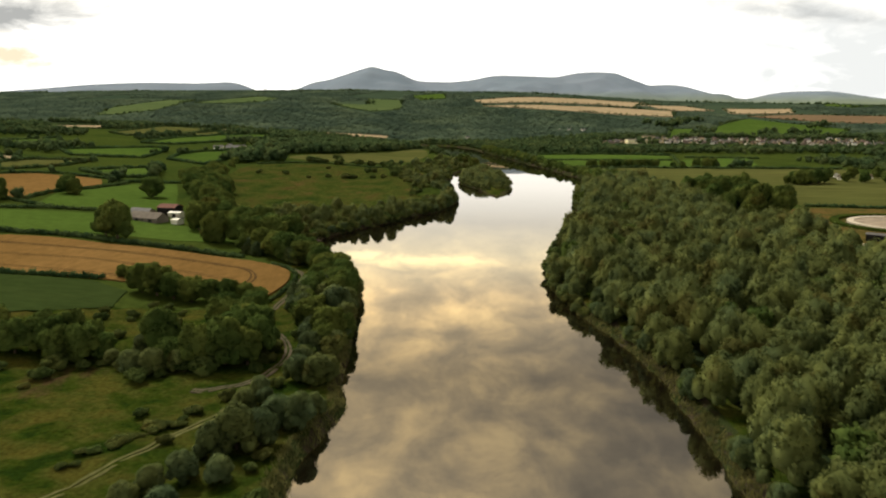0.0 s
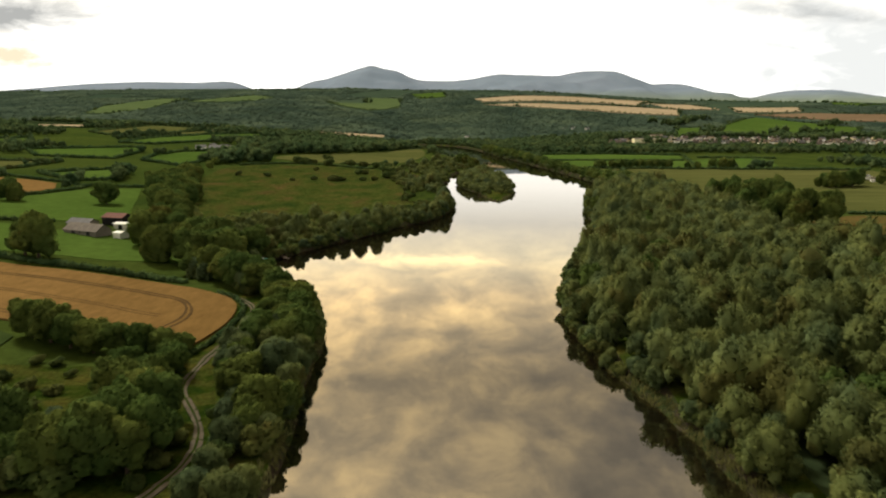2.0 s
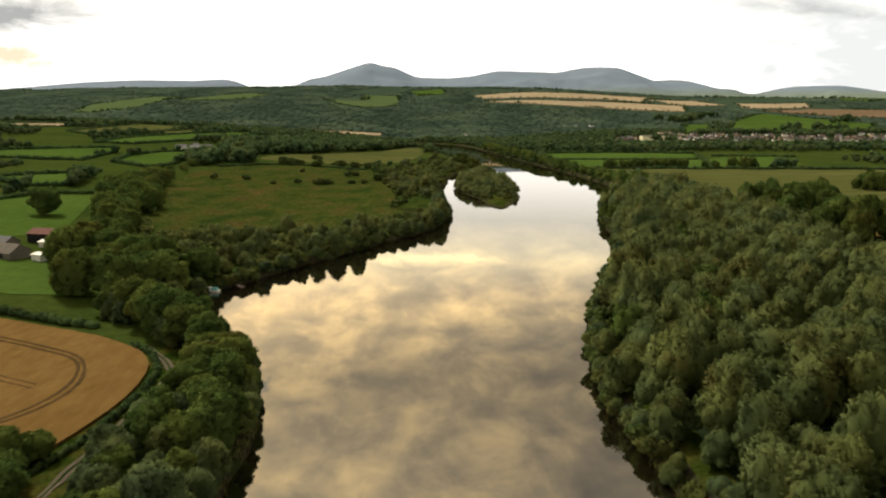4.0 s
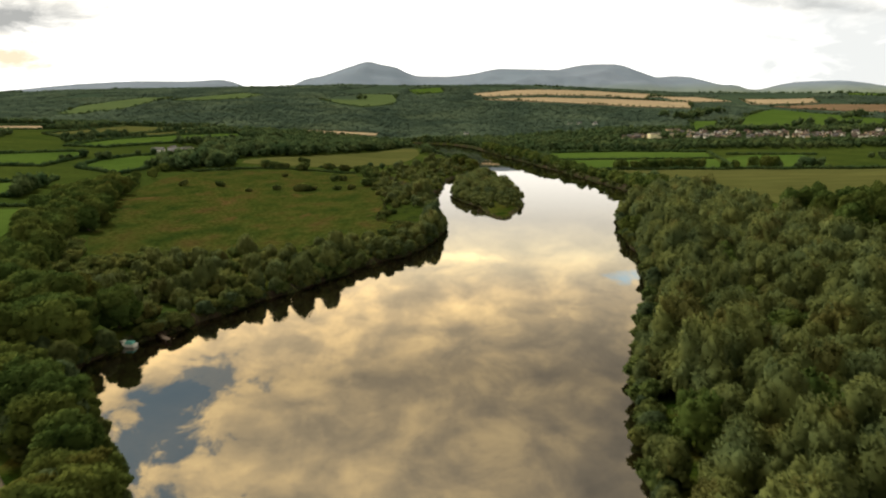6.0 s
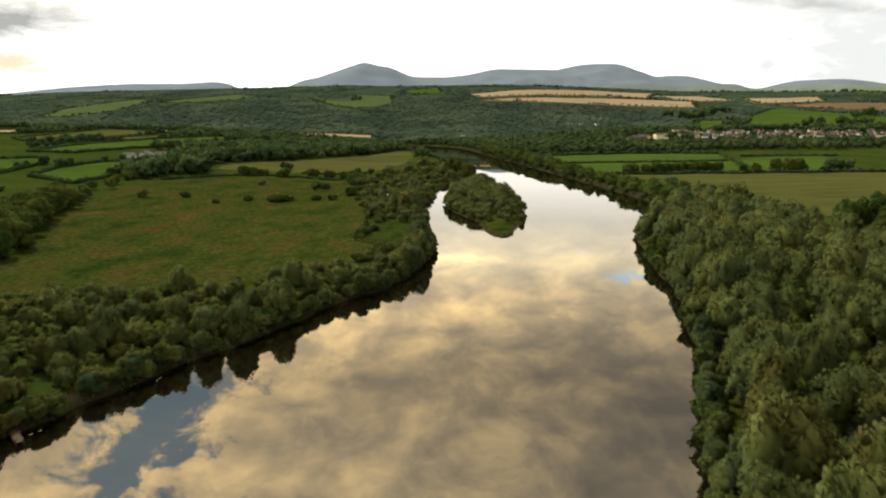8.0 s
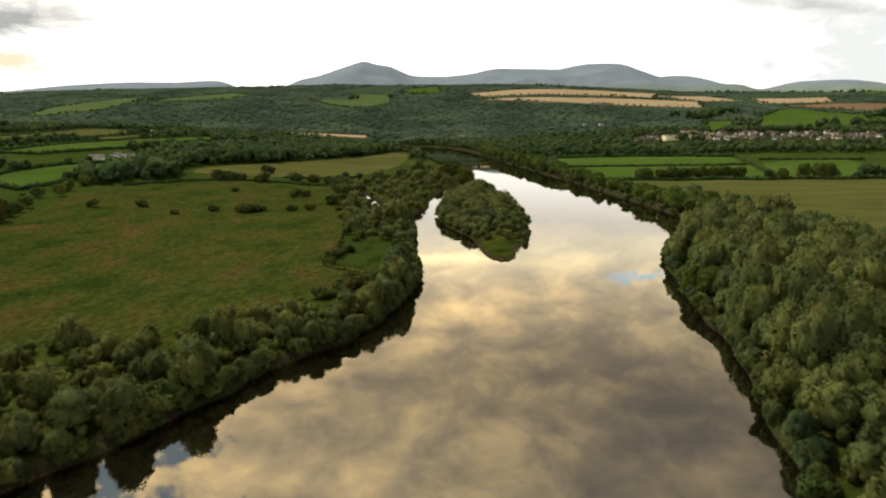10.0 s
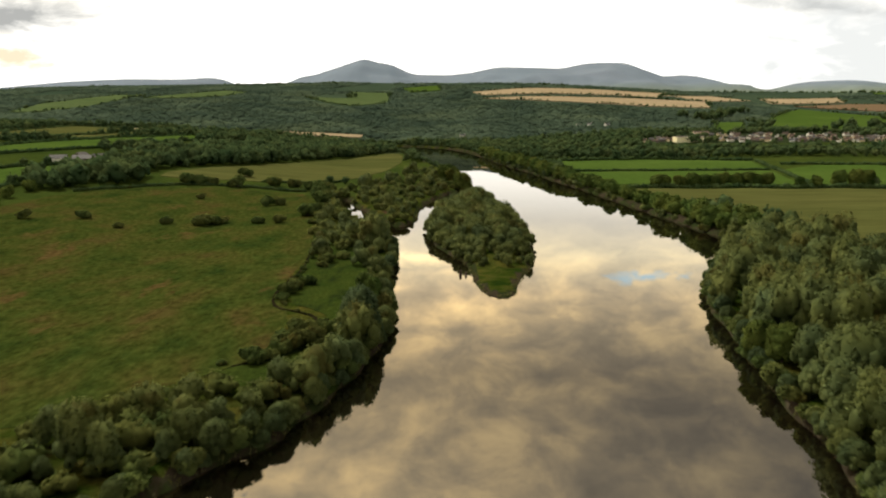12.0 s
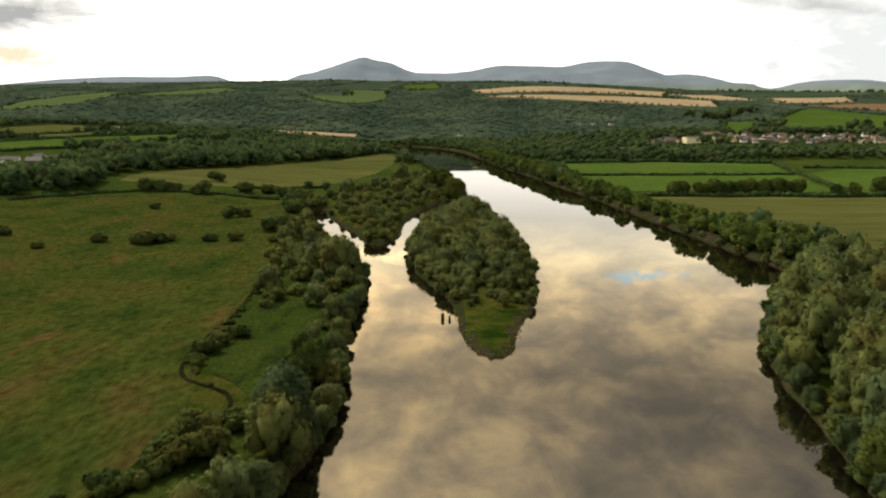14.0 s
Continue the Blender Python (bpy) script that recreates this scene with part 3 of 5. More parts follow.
FIELDS += [
    ("wheat_field", [(-340, 520), (-303, 546), (-242, 516), (-250, 440), (-246, 405), (-300, 390), (-380, 400)], M_WHEAT, 0.4, "cut tawny stubble field behind a hedge"),
    ("pasture", [(-300, 582), (-262, 650), (-236, 560), (-258, 545)], M_PASTURE, 0.2, "small green pasture strip between hedges"),
    ("pasture", [(-415, 764), (-344, 847), (-323, 810), (-313, 724), (-378, 715)], M_PASTURE, 0.35, "green pasture between thick hedges"),
    ("pasture", [(-284, 728), (-294, 786), (-284, 837), (-261, 870), (-242, 841), (-236, 757), (-240, 700)], M_PASTURE, 0.35, "pale green pasture between thick hedges"),
    ("pasture", [(-383, 905), (-393, 1038), (-385, 1196), (-344, 1376), (-307, 1247), (-321, 1030), (-346, 915)], M_PASTURE, 0.5, "green pasture on the rising ground"),
    ("pasture", [(-391, 616), (-384, 655), (-337, 673), (-336, 606), (-356, 560)], M_STUBBLE, 0.35, "yellowing grass field between hedges"),
]
FIELDS += [
    ("stubble_field", [(-440, 676), (-411, 679), (-392, 640), (-400, 615)], M_STRAW, 0.35, "small tawny stubble field"),
    ("stubble_field", [(-735, 1280), (-660, 1420), (-595, 1249), (-629, 1164)], M_STRAW, 0.6, "tawny stubble strip on the rising ground"),
    ("pasture", [(-517, 1102), (-590, 1500), (-462, 1480), (-437, 1252), (-464, 1042)], M_STUBBLE, 0.6, "olive grass field on the rising ground"),
    ("pasture", [(-440, 1126), (-430, 1400), (-395, 1300), (-385, 1142)], M_STUBBLE, 0.6, "olive grass field on the rising ground"),
    ("pasture", [(-520, 829), (-490, 893), (-449, 816), (-470, 775)], M_PASTURE, 0.4, "green pasture between thick hedges"),
]
FIELDS += [
    ("water_meadow", [(-140, 452), (-168, 520), (-200, 665), (-196, 733), (-151, 793), (-105, 800), (-66, 790), (-45, 720), (-43, 660), (-30, 615), (-26, 579), (-27, 530), (-16, 505), (-16, 474), (-25, 462), (-31, 456), (-40, 446), (-49, 438), (-71, 432), (-95, 426), (-120, 416)], M_MEADOW, 0.06, "rough wet meadow with tawny rush patches"),
    ("bank_grass", [(-28, 606), (-23, 546), (-21, 518), (-9, 508), (-4.5, 499), (-7, 486), (-12, 474), (-24, 465), (-16, 455), (0, 450), (4, 464), (8, 490), (7, 520), (3, 551), (2, 590), (-8, 625), (-22, 640)], M_LUSH, 0.14, "lush green bank grass beside a winding ditch"),
    ("hay_meadow", [(-182, 823), (-191, 876), (-137, 991), (-50, 1260), (-30, 1230), (-20, 1024), (-50, 870), (-114, 850)], M_STUBBLE, 0.3, "mown hay meadow beside the river trees"),
]
FIELDS += [
    ("dry_grass_field", [(152, 797), (286, 784), (440, 770), (440, 600), (348, 543), (288, 448), (237, 456), (205, 540), (176, 650), (160, 720)], M_STUBBLE, 0.25, "broad yellow-green grass field with faint mowing lines"),
    ("pasture", [(116, 1068), (240, 1078), (338, 1045), (308, 942), (134, 950)], M_PASTURE, 0.35, "bright green pasture across the river"),
    ("pasture", [(132, 936), (304, 927), (272, 812), (146, 828)], M_PASTURE, 0.35, "bright green pasture across the river"),
    ("pasture", [(284, 812), (314, 932), (371, 983), (427, 979), (378, 835), (324, 807)], M_PASTURE, 0.35, "bright green pasture beside a hedged lane"),
    ("stubble_field", [(-490, 1452), (-412, 1446), (-330, 1532), (-246, 1574), (-130, 1608), (-130, 1645), (-250, 1615), (-340, 1575), (-420, 1500), (-495, 1500)], M_STRAW, 1.5, "tawny stubble strip at the foot of the hill"),
]
FIELDS += [
    ("pasture", [(-880, 1800), (-932, 2001), (-876, 2275), (-790, 2280), (-790, 1931), (-833, 1800)], M_PASTURE_HAZY, 2.0, "green field high on the wooded hillside"),
    ("pasture", [(-763, 2180), (-662, 2567), (-580, 2500), (-591, 2330), (-680, 2190)], M_PASTURE_HAZY, 2.0, "green field high on the wooded hillside"),
    ("pasture", [(-376, 2380), (-258, 2400), (-267, 2595), (-149, 2594), (-139, 2330), (-222, 2212), (-300, 2265)], M_PASTURE_HAZY, 2.0, "green field high on the wooded hillside"),
    ("pasture", [(-120, 2774), (2, 2868), (10, 2661), (-82, 2632)], M_PASTURE, 2.0, "green field near the crest of the hill"),
    ("stubble_field", [(112, 2570), (471, 2700), (800, 2800), (640, 2390), (228, 2442), (140, 2470)], M_STRAW, 2.0, "tawny stubble field on the hill crest"),
    ("stubble_field", [(128, 2400), (401, 2310), (741, 2265), (667, 2040), (526, 2062), (299, 2226)], M_STRAW, 2.0, "tawny stubble field on the hill slope"),
]
FIELDS += [
    ("stubble_field", [(724, 2600), (905, 2700), (951, 2480), (720, 2300)], M_STRAW, 2.0, "tawny stubble field on the hill slope"),
    ("stubble_field", [(1020, 2580), (1262, 2567), (1198, 2415), (950, 2330)], M_STRAW, 2.0, "tawny stubble field on the hill slope"),
    ("stubble_field", [(960, 2230), (1167, 2340), (1450, 2226), (1300, 1960), (1095, 2030), (1020, 2130)], M_PLOUGH, 2.0, "brown ploughed field on the hill slope"),
    ("pasture", [(589, 1570), (711, 1820), (900, 2080), (946, 1916), (1010, 1751), (830, 1480), (650, 1480)], M_PASTURE, 1.2, "bright green hill pasture above the town"),
    ("pasture", [(455, 1440), (557, 1730), (620, 1740), (551, 1560)], M_PASTURE, 1.0, "small green paddock above the town"),
    ("pasture", [(1455, 2700), (1560, 2900), (1868, 2950), (1504, 2600)], M_PASTURE, 2.0, "green field near the crest of the hill"),
]
field_objects = []
for name, poly, mat, lift, label in FIELDS:
    size = np.ptp(np.array(poly), 0).max()
    field_objects.append(draped(name, poly, mat, lift, 5 if poly[0][1] < 560 and poly[0][0] < 60 else 10 if poly[0][1] < 900 else 20 if poly[0][1] < 1500 else 40, label, "field", curve=1 if name in ("wheat_field", "water_meadow", "hay_meadow", "bank_grass") and poly[0][1] < 900 else 0))
for off in (0, 1.9):
    strip("tramline", [(-200, 284 - off), (-150, 282 - off), (-123, 278 - off), (-104, 273 - off), (-85, 266 - off), (-75, 260 - off), (-69 - off * 0.8, 250), (-67 - off, 241), (-69 - off, 231), (-74 - off, 223)], 0.85, M_TRAM, 0.60, parent=field_objects[0])
    strip("tramline", [(-200, 266 - off), (-140, 264 - off), (-111, 258 - off), (-93, 252 - off), (-76, 244 - off)], 0.45, M_TRAM, 0.60, parent=field_objects[0])
    strip("tramline", [(-200, 246 - off), (-120, 244 - off), (-92, 233 - off), (-80, 227 - off)], 0.45, M_TRAM, 0.60, parent=field_objects[0])

draped("rough_ground", [(176, 398), (214, 444), (296, 440), (330, 380), (296, 318), (214, 292), (186, 326)], M_TAWNY, 0.10, 6, "tawny rough grass about the settling basin", "field")

LANE_PATH = [(-54, 141), (-50, 140.5), (-42, 145), (-38.5, 156), (-38.5, 168), (-44, 180), (-50.5, 190), (-51.5, 200), (-51.5, 212), (-51, 224), (-50.8, 236), (-50.8, 246), (-52.5, 254), (-57, 261), (-64, 268.5)]
lane = strip("lane", LANE_PATH, 1.7, M_LANE, 0.10, "narrow pale gravel lane between trees and wheat", "lane", kind="structure")
strip("grass_crown", LANE_PATH, 0.42, M_LUSH, 0.15, parent=lane)
for off in (0, 1.5):
    strip("grass_track", [(-82 + off, 62), (-71 + off, 81), (-61.5 + off, 98), (-56 + off, 109), (-51 + off, 118), (-46.5 + off, 126), (-44 + off, 131)], 0.75, M_TRACK, 0.08, "pale wheel rut of a worn grass track", "track", kind="structure")


# ---- foliage ----
bm = bmesh.new()
bmesh.ops.create_icosphere(bm, subdivisions=2, radius=1)
ICO_V = np.array([v.co[:] for v in bm.verts])
ICO_F = np.array([[v.index for v in f.verts] for f in bm.faces])
bm.free()
bm = bmesh.new()
bmesh.ops.create_icosphere(bm, subdivisions=1, radius=1)
OCTA_V = np.array([(1, 0, 0), (0, 1, 0), (-1, 0, 0), (0, -1, 0), (0, 0, 1), (0, 0, -1)], float)
OCTA_F = np.array([(0, 1, 4), (1, 2, 4), (2, 3, 4), (3, 0, 4), (1, 0, 5), (2, 1, 5), (3, 2, 5), (0, 3, 5)])
ICO1_V = np.array([v.co[:] for v in bm.verts])
ICO1_F = np.array([[v.index for v in f.verts] for f in bm.faces])
bm.free()


def sprays(lobes, n, size, rng, low=-0.35, ragged=0.16, hang=0.0, slim=0.6, fuzz=0.5):
    """Sprays of leaves over the outside of the lobes of a crown; hang: how far they droop, slim: their width to their length,
    fuzz: the share of them that stands out from the crown instead of lying on it."""
    L = np.asarray(lobes, float)
    weight = L[:, 3] * L[:, 5]
    pick = rng.choice(len(L), n, p=weight / weight.sum())
    d = rng.normal(size=(n, 3))
    d /= np.linalg.norm(d, axis=1)[:, None]
    d[:, 2] = np.where(d[:, 2] < low, -d[:, 2], d[:, 2])
    pos = L[pick, :3] + d * L[pick, 3:] * rng.uniform(1 - ragged, 1 + ragged, (n, 1))
    keep = np.ones(n, bool)
    for k, l in enumerate(L):
        keep &= (pick == k) | (np.linalg.norm((pos - l[:3]) / l[3:], axis=1) > 0.86)
    pos, d = pos[keep], d[keep]
    n = len(pos)
    nrm = d + 0.42 * rng.normal(size=(n, 3))
    nrm /= np.linalg.norm(nrm, axis=1)[:, None]
    t = np.cross(nrm, rng.normal(size=(n, 3)))
    t = t / np.linalg.norm(t, axis=1)[:, None] + hang * (np.array((0.0, 0.0, -1.0)) + nrm * nrm[:, 2:])
    t /= np.linalg.norm(t, axis=1)[:, None]
    s = np.cross(nrm, t)
    out = rng.uniform(size=n) < fuzz
    t[out] = d[out] * 0.8 + 0.55 * rng.normal(size=(out.sum(), 3)) - (0.0, 0.0, hang * 0.6)
    t[out] /= np.linalg.norm(t[out], axis=1)[:, None]
    s[out] = np.cross(t[out], rng.normal(size=(out.sum(), 3)))
    s[out] /= np.linalg.norm(s[out], axis=1)[:, None]
    a = size * rng.uniform(0.6, 1.35, (n, 1))
    c = a * slim * rng.uniform(0.75, 1.25, (n, 1))
    v = np.stack([pos + t * a, pos + s * c + nrm * a * 0.15, pos - t * a, pos - s * c + nrm * a * 0.15], 1).reshape(-1, 3)
    return v, np.arange(4 * n).reshape(-1, 4), np.repeat(d + 0.10 * (nrm - d), 4, 0)


def foliage(lobes, n, size, rng, fine=True, shrink=0.93, domed=0.22, small=0.85, lumpy=0.14, **more):
    """Corners, triangles, quads and shading normals of a crown: dense lobes under a coat of leaf sprays.
    domed: how far the shading follows the whole crown and not the single leaf."""
    V, T, N = [], [], []
    base = 0
    for l in lobes:
        iv, it = (OCTA_V, OCTA_F) if l[3] < small else (ICO_V, ICO_F) if fine else (ICO1_V, ICO1_F)
        bumps = 1 + lumpy * rng.normal(size=(len(iv), 1)).clip(-1.5, 1.5)
        V.append(np.asarray(l[:3]) + iv * np.asarray(l[3:]) * shrink * bumps)
        T.append(it + base)
        N.append(iv)
        base += len(iv)
    sv, sq, sn = sprays(lobes, n, size, rng, **more)
    nrm = np.vstack(N + [sn]) + (0.0, 0.0, domed)
    return np.vstack(V + [sv]), np.vstack(T), sq + base, nrm / np.linalg.norm(nrm, axis=1)[:, None].clip(1e-6)


def tufted(lobes, rng, each, low=-0.25, size=(0.30, 0.46), tall=1.2):
    """The lobes of a crown, with lesser tufts of growth standing out all over them."""
    L = np.asarray(lobes, float)
    out = [tuple(l) for l in lobes]
    for k, l in enumerate(L):
        for _ in range(each):
            d = rng.normal(size=3)
            d /= np.linalg.norm(d)
            d[2] = abs(d[2]) if d[2] < low else d[2]
            c = l[:3] + d * l[3:] * 0.88
            others = np.linalg.norm((c - L[:, :3]) / L[:, 3:], axis=1)
            others[k] = 9
            if others.min() > 0.8:
                w = l[3] * rng.uniform(*size)
                out.append((*c, w, w, w * tall * rng.uniform(0.8, 1.3)))
    return out


def willow_lobes(rng, each=4):
    """A broad billowing crown: one tall dome, lesser ones on its shoulders, low growth about the foot."""
    out = [(0, 0, 4.5, 3.1, 3.1, 4.0)]
    for k in range(5):
        a, r, w = k * 2.4 + rng.uniform(-0.5, 0.5), rng.uniform(1.6, 2.5), rng.uniform(1.3, 2.0)
        out.append((r * math.cos(a), r * math.sin(a), rng.uniform(3.4, 5.4) + 0.8 * (2.5 - r), w, w, w * rng.uniform(1.15, 1.5)))
    for k in range(6):
        a, r, w = k * 2.4 + rng.uniform(-0.5, 0.5), rng.uniform(2.7, 3.5), rng.uniform(0.9, 1.6)
        out.append((r * math.cos(a), r * math.sin(a), rng.uniform(1.4, 3.2), w, w, w * rng.uniform(1.1, 1.5)))
    return tufted(out, rng, each + 3, size=(0.20, 0.34))


def broad_lobes(rng, each=4):
    out = [(0, 0, 4.5, 3.5, 3.5, 3.9)]
    for k in range(17):
        z = rng.uniform(-0.95, 0.95)
        a, w = k * 2.4 + rng.uniform(-0.5, 0.5), rng.uniform(1.1, 2.0)
        r = rng.uniform(2.4, 3.4) * math.sqrt(1 - 0.7 * z * z)
        out.append((r * math.cos(a), r * math.sin(a), 4.5 + 3.3 * z, w, w, w * rng.uniform(0.85, 1.1)))
    return tufted(out, rng, each, size=(0.34, 0.5), tall=1.0)


def shrub_lobes(rng, each=4):
    out = []
    for k in range(6):
        a, r, w = k * 2.4, 1.3 * math.sqrt(k / 5), rng.uniform(0.8, 1.25)
        out.append((r * math.cos(a), r * math.sin(a), rng.uniform(0.7, 1.5), w, w, w))
    return tufted(out, rng, each)


def trunk_mesh(height, radius, spread, limbs, rng):
    bm = bmesh.new()

    def limb(path, r0, r1):
        rings = []
        for i, p in enumerate(path):
            r = r0 + (r1 - r0) * i / (len(path) - 1)
            rings.append([bm.verts.new((p[0] + r * math.cos(k * math.tau / 6), p[1] + r * math.sin(k * math.tau / 6), p[2])) for k in range(6)])
        for a, d in zip(rings, rings[1:]):
            for k in range(6):
                bm.faces.new((a[k], a[(k + 1) % 6], d[(k + 1) % 6], d[k]))
    limb([(0, 0, -0.6), (0.05, 0, height * 0.3), (-0.05, 0.08, height * 0.65), (0, 0, height)], radius * 1.25, radius * 0.4)
    for k in range(limbs):
        a = k * 2.2 + rng.uniform(0, 1)
        z0 = height * rng.uniform(0.3, 0.55)
        limb([(0, 0, z0), (spread * 0.5 * math.cos(a), spread * 0.5 * math.sin(a), z0 + height * 0.22), (spread * math.cos(a), spread * math.sin(a), z0 + height * 0.5)], radius * 0.5, radius * 0.15)
    return bm


class Kind:
    """One kind of tree: a few shapes of it, each built at its first place and copied to the others."""

    def __init__(self, name, label, group, lobes, mat, sprays_n, size, height, radius, shapes, seed, category="tree", low=-0.35, **habit):
        self.name, self.label, self.group, self.mat, self.category = name, label, group, mat, category
        self.rng = np.random.default_rng(seed)
        self.shapes = []
        for k in range(shapes):
            v, t, q, nrm = foliage(lobes(self.rng), sprays_n, size, self.rng, True, low=low, **habit)
            crown = mesh_of("crown", v, t, q, nrm)
            crown.materials.append(mat)
            bm = trunk_mesh(height, radius, height * 0.35, 4, self.rng)
            tm = bpy.data.meshes.new("trunk")
            bm.to_mesh(tm)
            bm.free()
            tm.materials.append(M_BARK)
            self.shapes.append([crown, tm, None])

    def plant(self, x, y, scale=1.0, tall=1.0, group="", label=""):
        shape = self.shapes[int(self.rng.integers(len(self.shapes)))]
        m = pose(x, y, gz(x, y), 0, 0, float(self.rng.uniform(0, 360))) @ Matrix.Diagonal((scale, scale, scale * tall, 1))
        if shape[2] is None:
            top = new(self.name)
            top.empty_display_size = 0.5
            for nm, me in (("trunk", shape[1]), ("crown", shape[0])):
                new(nm, me).parent = top
            tagged(top, self.label, self.category, self.group)
            shape[2] = top
            top.matrix_basis = m
            ob = top
        else:
            old = shape[2].scale
            ob = copy_thing(shape[2], m @ Matrix.Diagonal((1 / old[0], 1 / old[1], 1 / old[2], 1)))
        return tagged(ob, label, "", group)


WILLOW = Kind("willow_tree", "grey-green bushy willow growing by the river", "riverside willows", willow_lobes, M_WILLOW, 5600, 0.29, 6.0, 0.28, 7, 11, hang=0.4, slim=0.42)
BROAD = Kind("broadleaf_tree", "dark green round-crowned broadleaf tree", "broadleaf trees", broad_lobes, M_OAK, 5200, 0.28, 7.5, 0.32, 6, 12)
SHRUB = Kind("shrub", "low rounded green shrub on rough ground", "shrubs", shrub_lobes, M_BUSH, 900, 0.24, 1.6, 0.08, 4, 13, "shrub", low=-0.1)


def scatter(poly, gap, seed, jitter=0.42, keep=None):
    """Places in a polygon about a gap apart."""
    rng = np.random.default_rng(seed)
    p = np.asarray(poly, float)
    (x0, y0), (x1, y1) = p.min(0), p.max(0)
    gx, gy = np.meshgrid(np.arange(x0, x1, gap), np.arange(y0, y1, gap * 0.87))
    gx = gx + (np.arange(gx.shape[0]) % 2)[:, None] * gap / 2
    x = (gx + rng.uniform(-jitter, jitter, gx.shape) * gap).ravel()
    y = (gy + rng.uniform(-jitter, jitter, gx.shape) * gap).ravel()
    ok = inside(p, x, y)
    if keep is not None:
        ok &= keep(x, y)
    return np.stack([x[ok], y[ok]], -1)


class Heap:
    """Many alike growths joined into one mesh."""

    def __init__(self, name, mat, label, category, seed):
        self.name, self.mat, self.label, self.category = name, mat, label, category
        self.rng = np.random.default_rng(seed)
        self.v, self.t, self.q, self.nrm, self.n = [], [], [], [], 0

    def add(self, v, t, q, nrm):
        self.v.append(v)
        self.nrm.append(nrm)
        self.t.append(np.asarray(t).reshape(-1, 3) + self.n)
        self.q.append(np.asarray(q).reshape(-1, 4) + self.n)
        self.n += len(v)

    def grow(self, templates, pts, scale, spread=0.2, tall=1.0, sink=0.3):
        z = ground(pts[:, 0], pts[:, 1])
        for (x, y), zz in zip(pts, z):
            v, t, q, nrm = templates[int(self.rng.integers(len(templates)))]
            a = self.rng.uniform(0, math.tau)
            s = scale * self.rng.uniform(1 - spread, 1 + spread)
            c, d = math.cos(a) * s, math.sin(a) * s
            w = np.stack([v[:, 0] * c - v[:, 1] * d + x, v[:, 0] * d + v[:, 1] * c + y, v[:, 2] * s * tall * self.rng.uniform(0.85, 1.15) + zz - sink], -1)
            self.add(w, t, q, np.stack([(nrm[:, 0] * c - nrm[:, 1] * d) / s, (nrm[:, 0] * d + nrm[:, 1] * c) / s, nrm[:, 2]], -1))

    def put(self, templates, x, y, s, tall=1.0, sink=0.2):
        self.grow(templates, np.array([(x, y)], float), s, 0.0, tall, sink)

    def build(self):
        me = mesh_of(self.name, np.vstack(self.v), np.vstack(self.t), np.vstack(self.q), np.vstack(self.nrm))
        me.materials.append(self.mat)
        return tagged(new(self.name, me), self.label, self.category, kind="stuff")


rng = np.random.default_rng(3)
FAR_TREES = [foliage([(0, 0, 4.4, 3.0, 3.0, 3.4)] + [(2.4 * math.cos(a), 2.4 * math.sin(a), 4.0 + rng.uniform(-1.8, 2.6), w, w, w * 1.1) for a, w in ((0.3, 1.7), (1.4, 1.3), (2.5, 1.8), (3.6, 1.4), (4.6, 1.7), (5.5, 1.2))], 30, 0.7, rng, False, domed=0.15, small=1.9) for _ in range(8)]
HILL_TREES = [foliage([(0, 0, 3.0, 5.6, 5.6, 3.8)], 3, 1.4, rng, False, domed=2.6) for _ in range(6)]
MID_WILLOWS = [foliage(willow_lobes(rng, 2), 620, 0.38, rng, False, hang=0.4, slim=0.42) for _ in range(6)]
NEAR_WILLOWS = [foliage(willow_lobes(rng, 3), 1500, 0.33, rng, False, hang=0.5, slim=0.38) for _ in range(6)]
MID_BROADS = [foliage(broad_lobes(rng, 2), 600, 0.42, rng, False) for _ in range(5)]
MID_SHRUBS = [foliage(shrub_lobes(rng, 1), 80, 0.36, rng, False, low=-0.1) for _ in range(4)]


def hedge(path, height, width, label, dense=14, leafy=0.42):
    """A field hedge: rounded growths in a row under a coat of leaves."""
    rng = np.random.default_rng(int(abs(path[0][0]) * 7 + abs(path[0][1])))
    p = np.asarray(path, float)
    seg = np.r_[0, np.cumsum(np.hypot(*np.diff(p, axis=0).T))]
    s = np.arange(0, seg[-1], width * 0.55)
    if len(s) < 2:
        return None
    x = np.interp(s, seg, p[:, 0]) + rng.normal(0, width * 0.08, len(s))
    y = np.interp(s, seg, p[:, 1]) + rng.normal(0, width * 0.08, len(s))
    h = height * rng.uniform(0.7, 1.25, len(s))
    lobes = [(a, c, z + hh * 0.42, width * 0.5, width * 0.5, hh * 0.6) for a, c, z, hh in zip(x, y, ground(x, y), h)]
    v, t, q, nrm = foliage(lobes, dense * len(lobes), leafy, rng, False, 0.92, low=-0.1)
    me = mesh_of("hedge", v, t, q, nrm)
    me.materials.append(M_HEDGE)
    return tagged(new("hedge", me), label, "hedge", "field hedges")


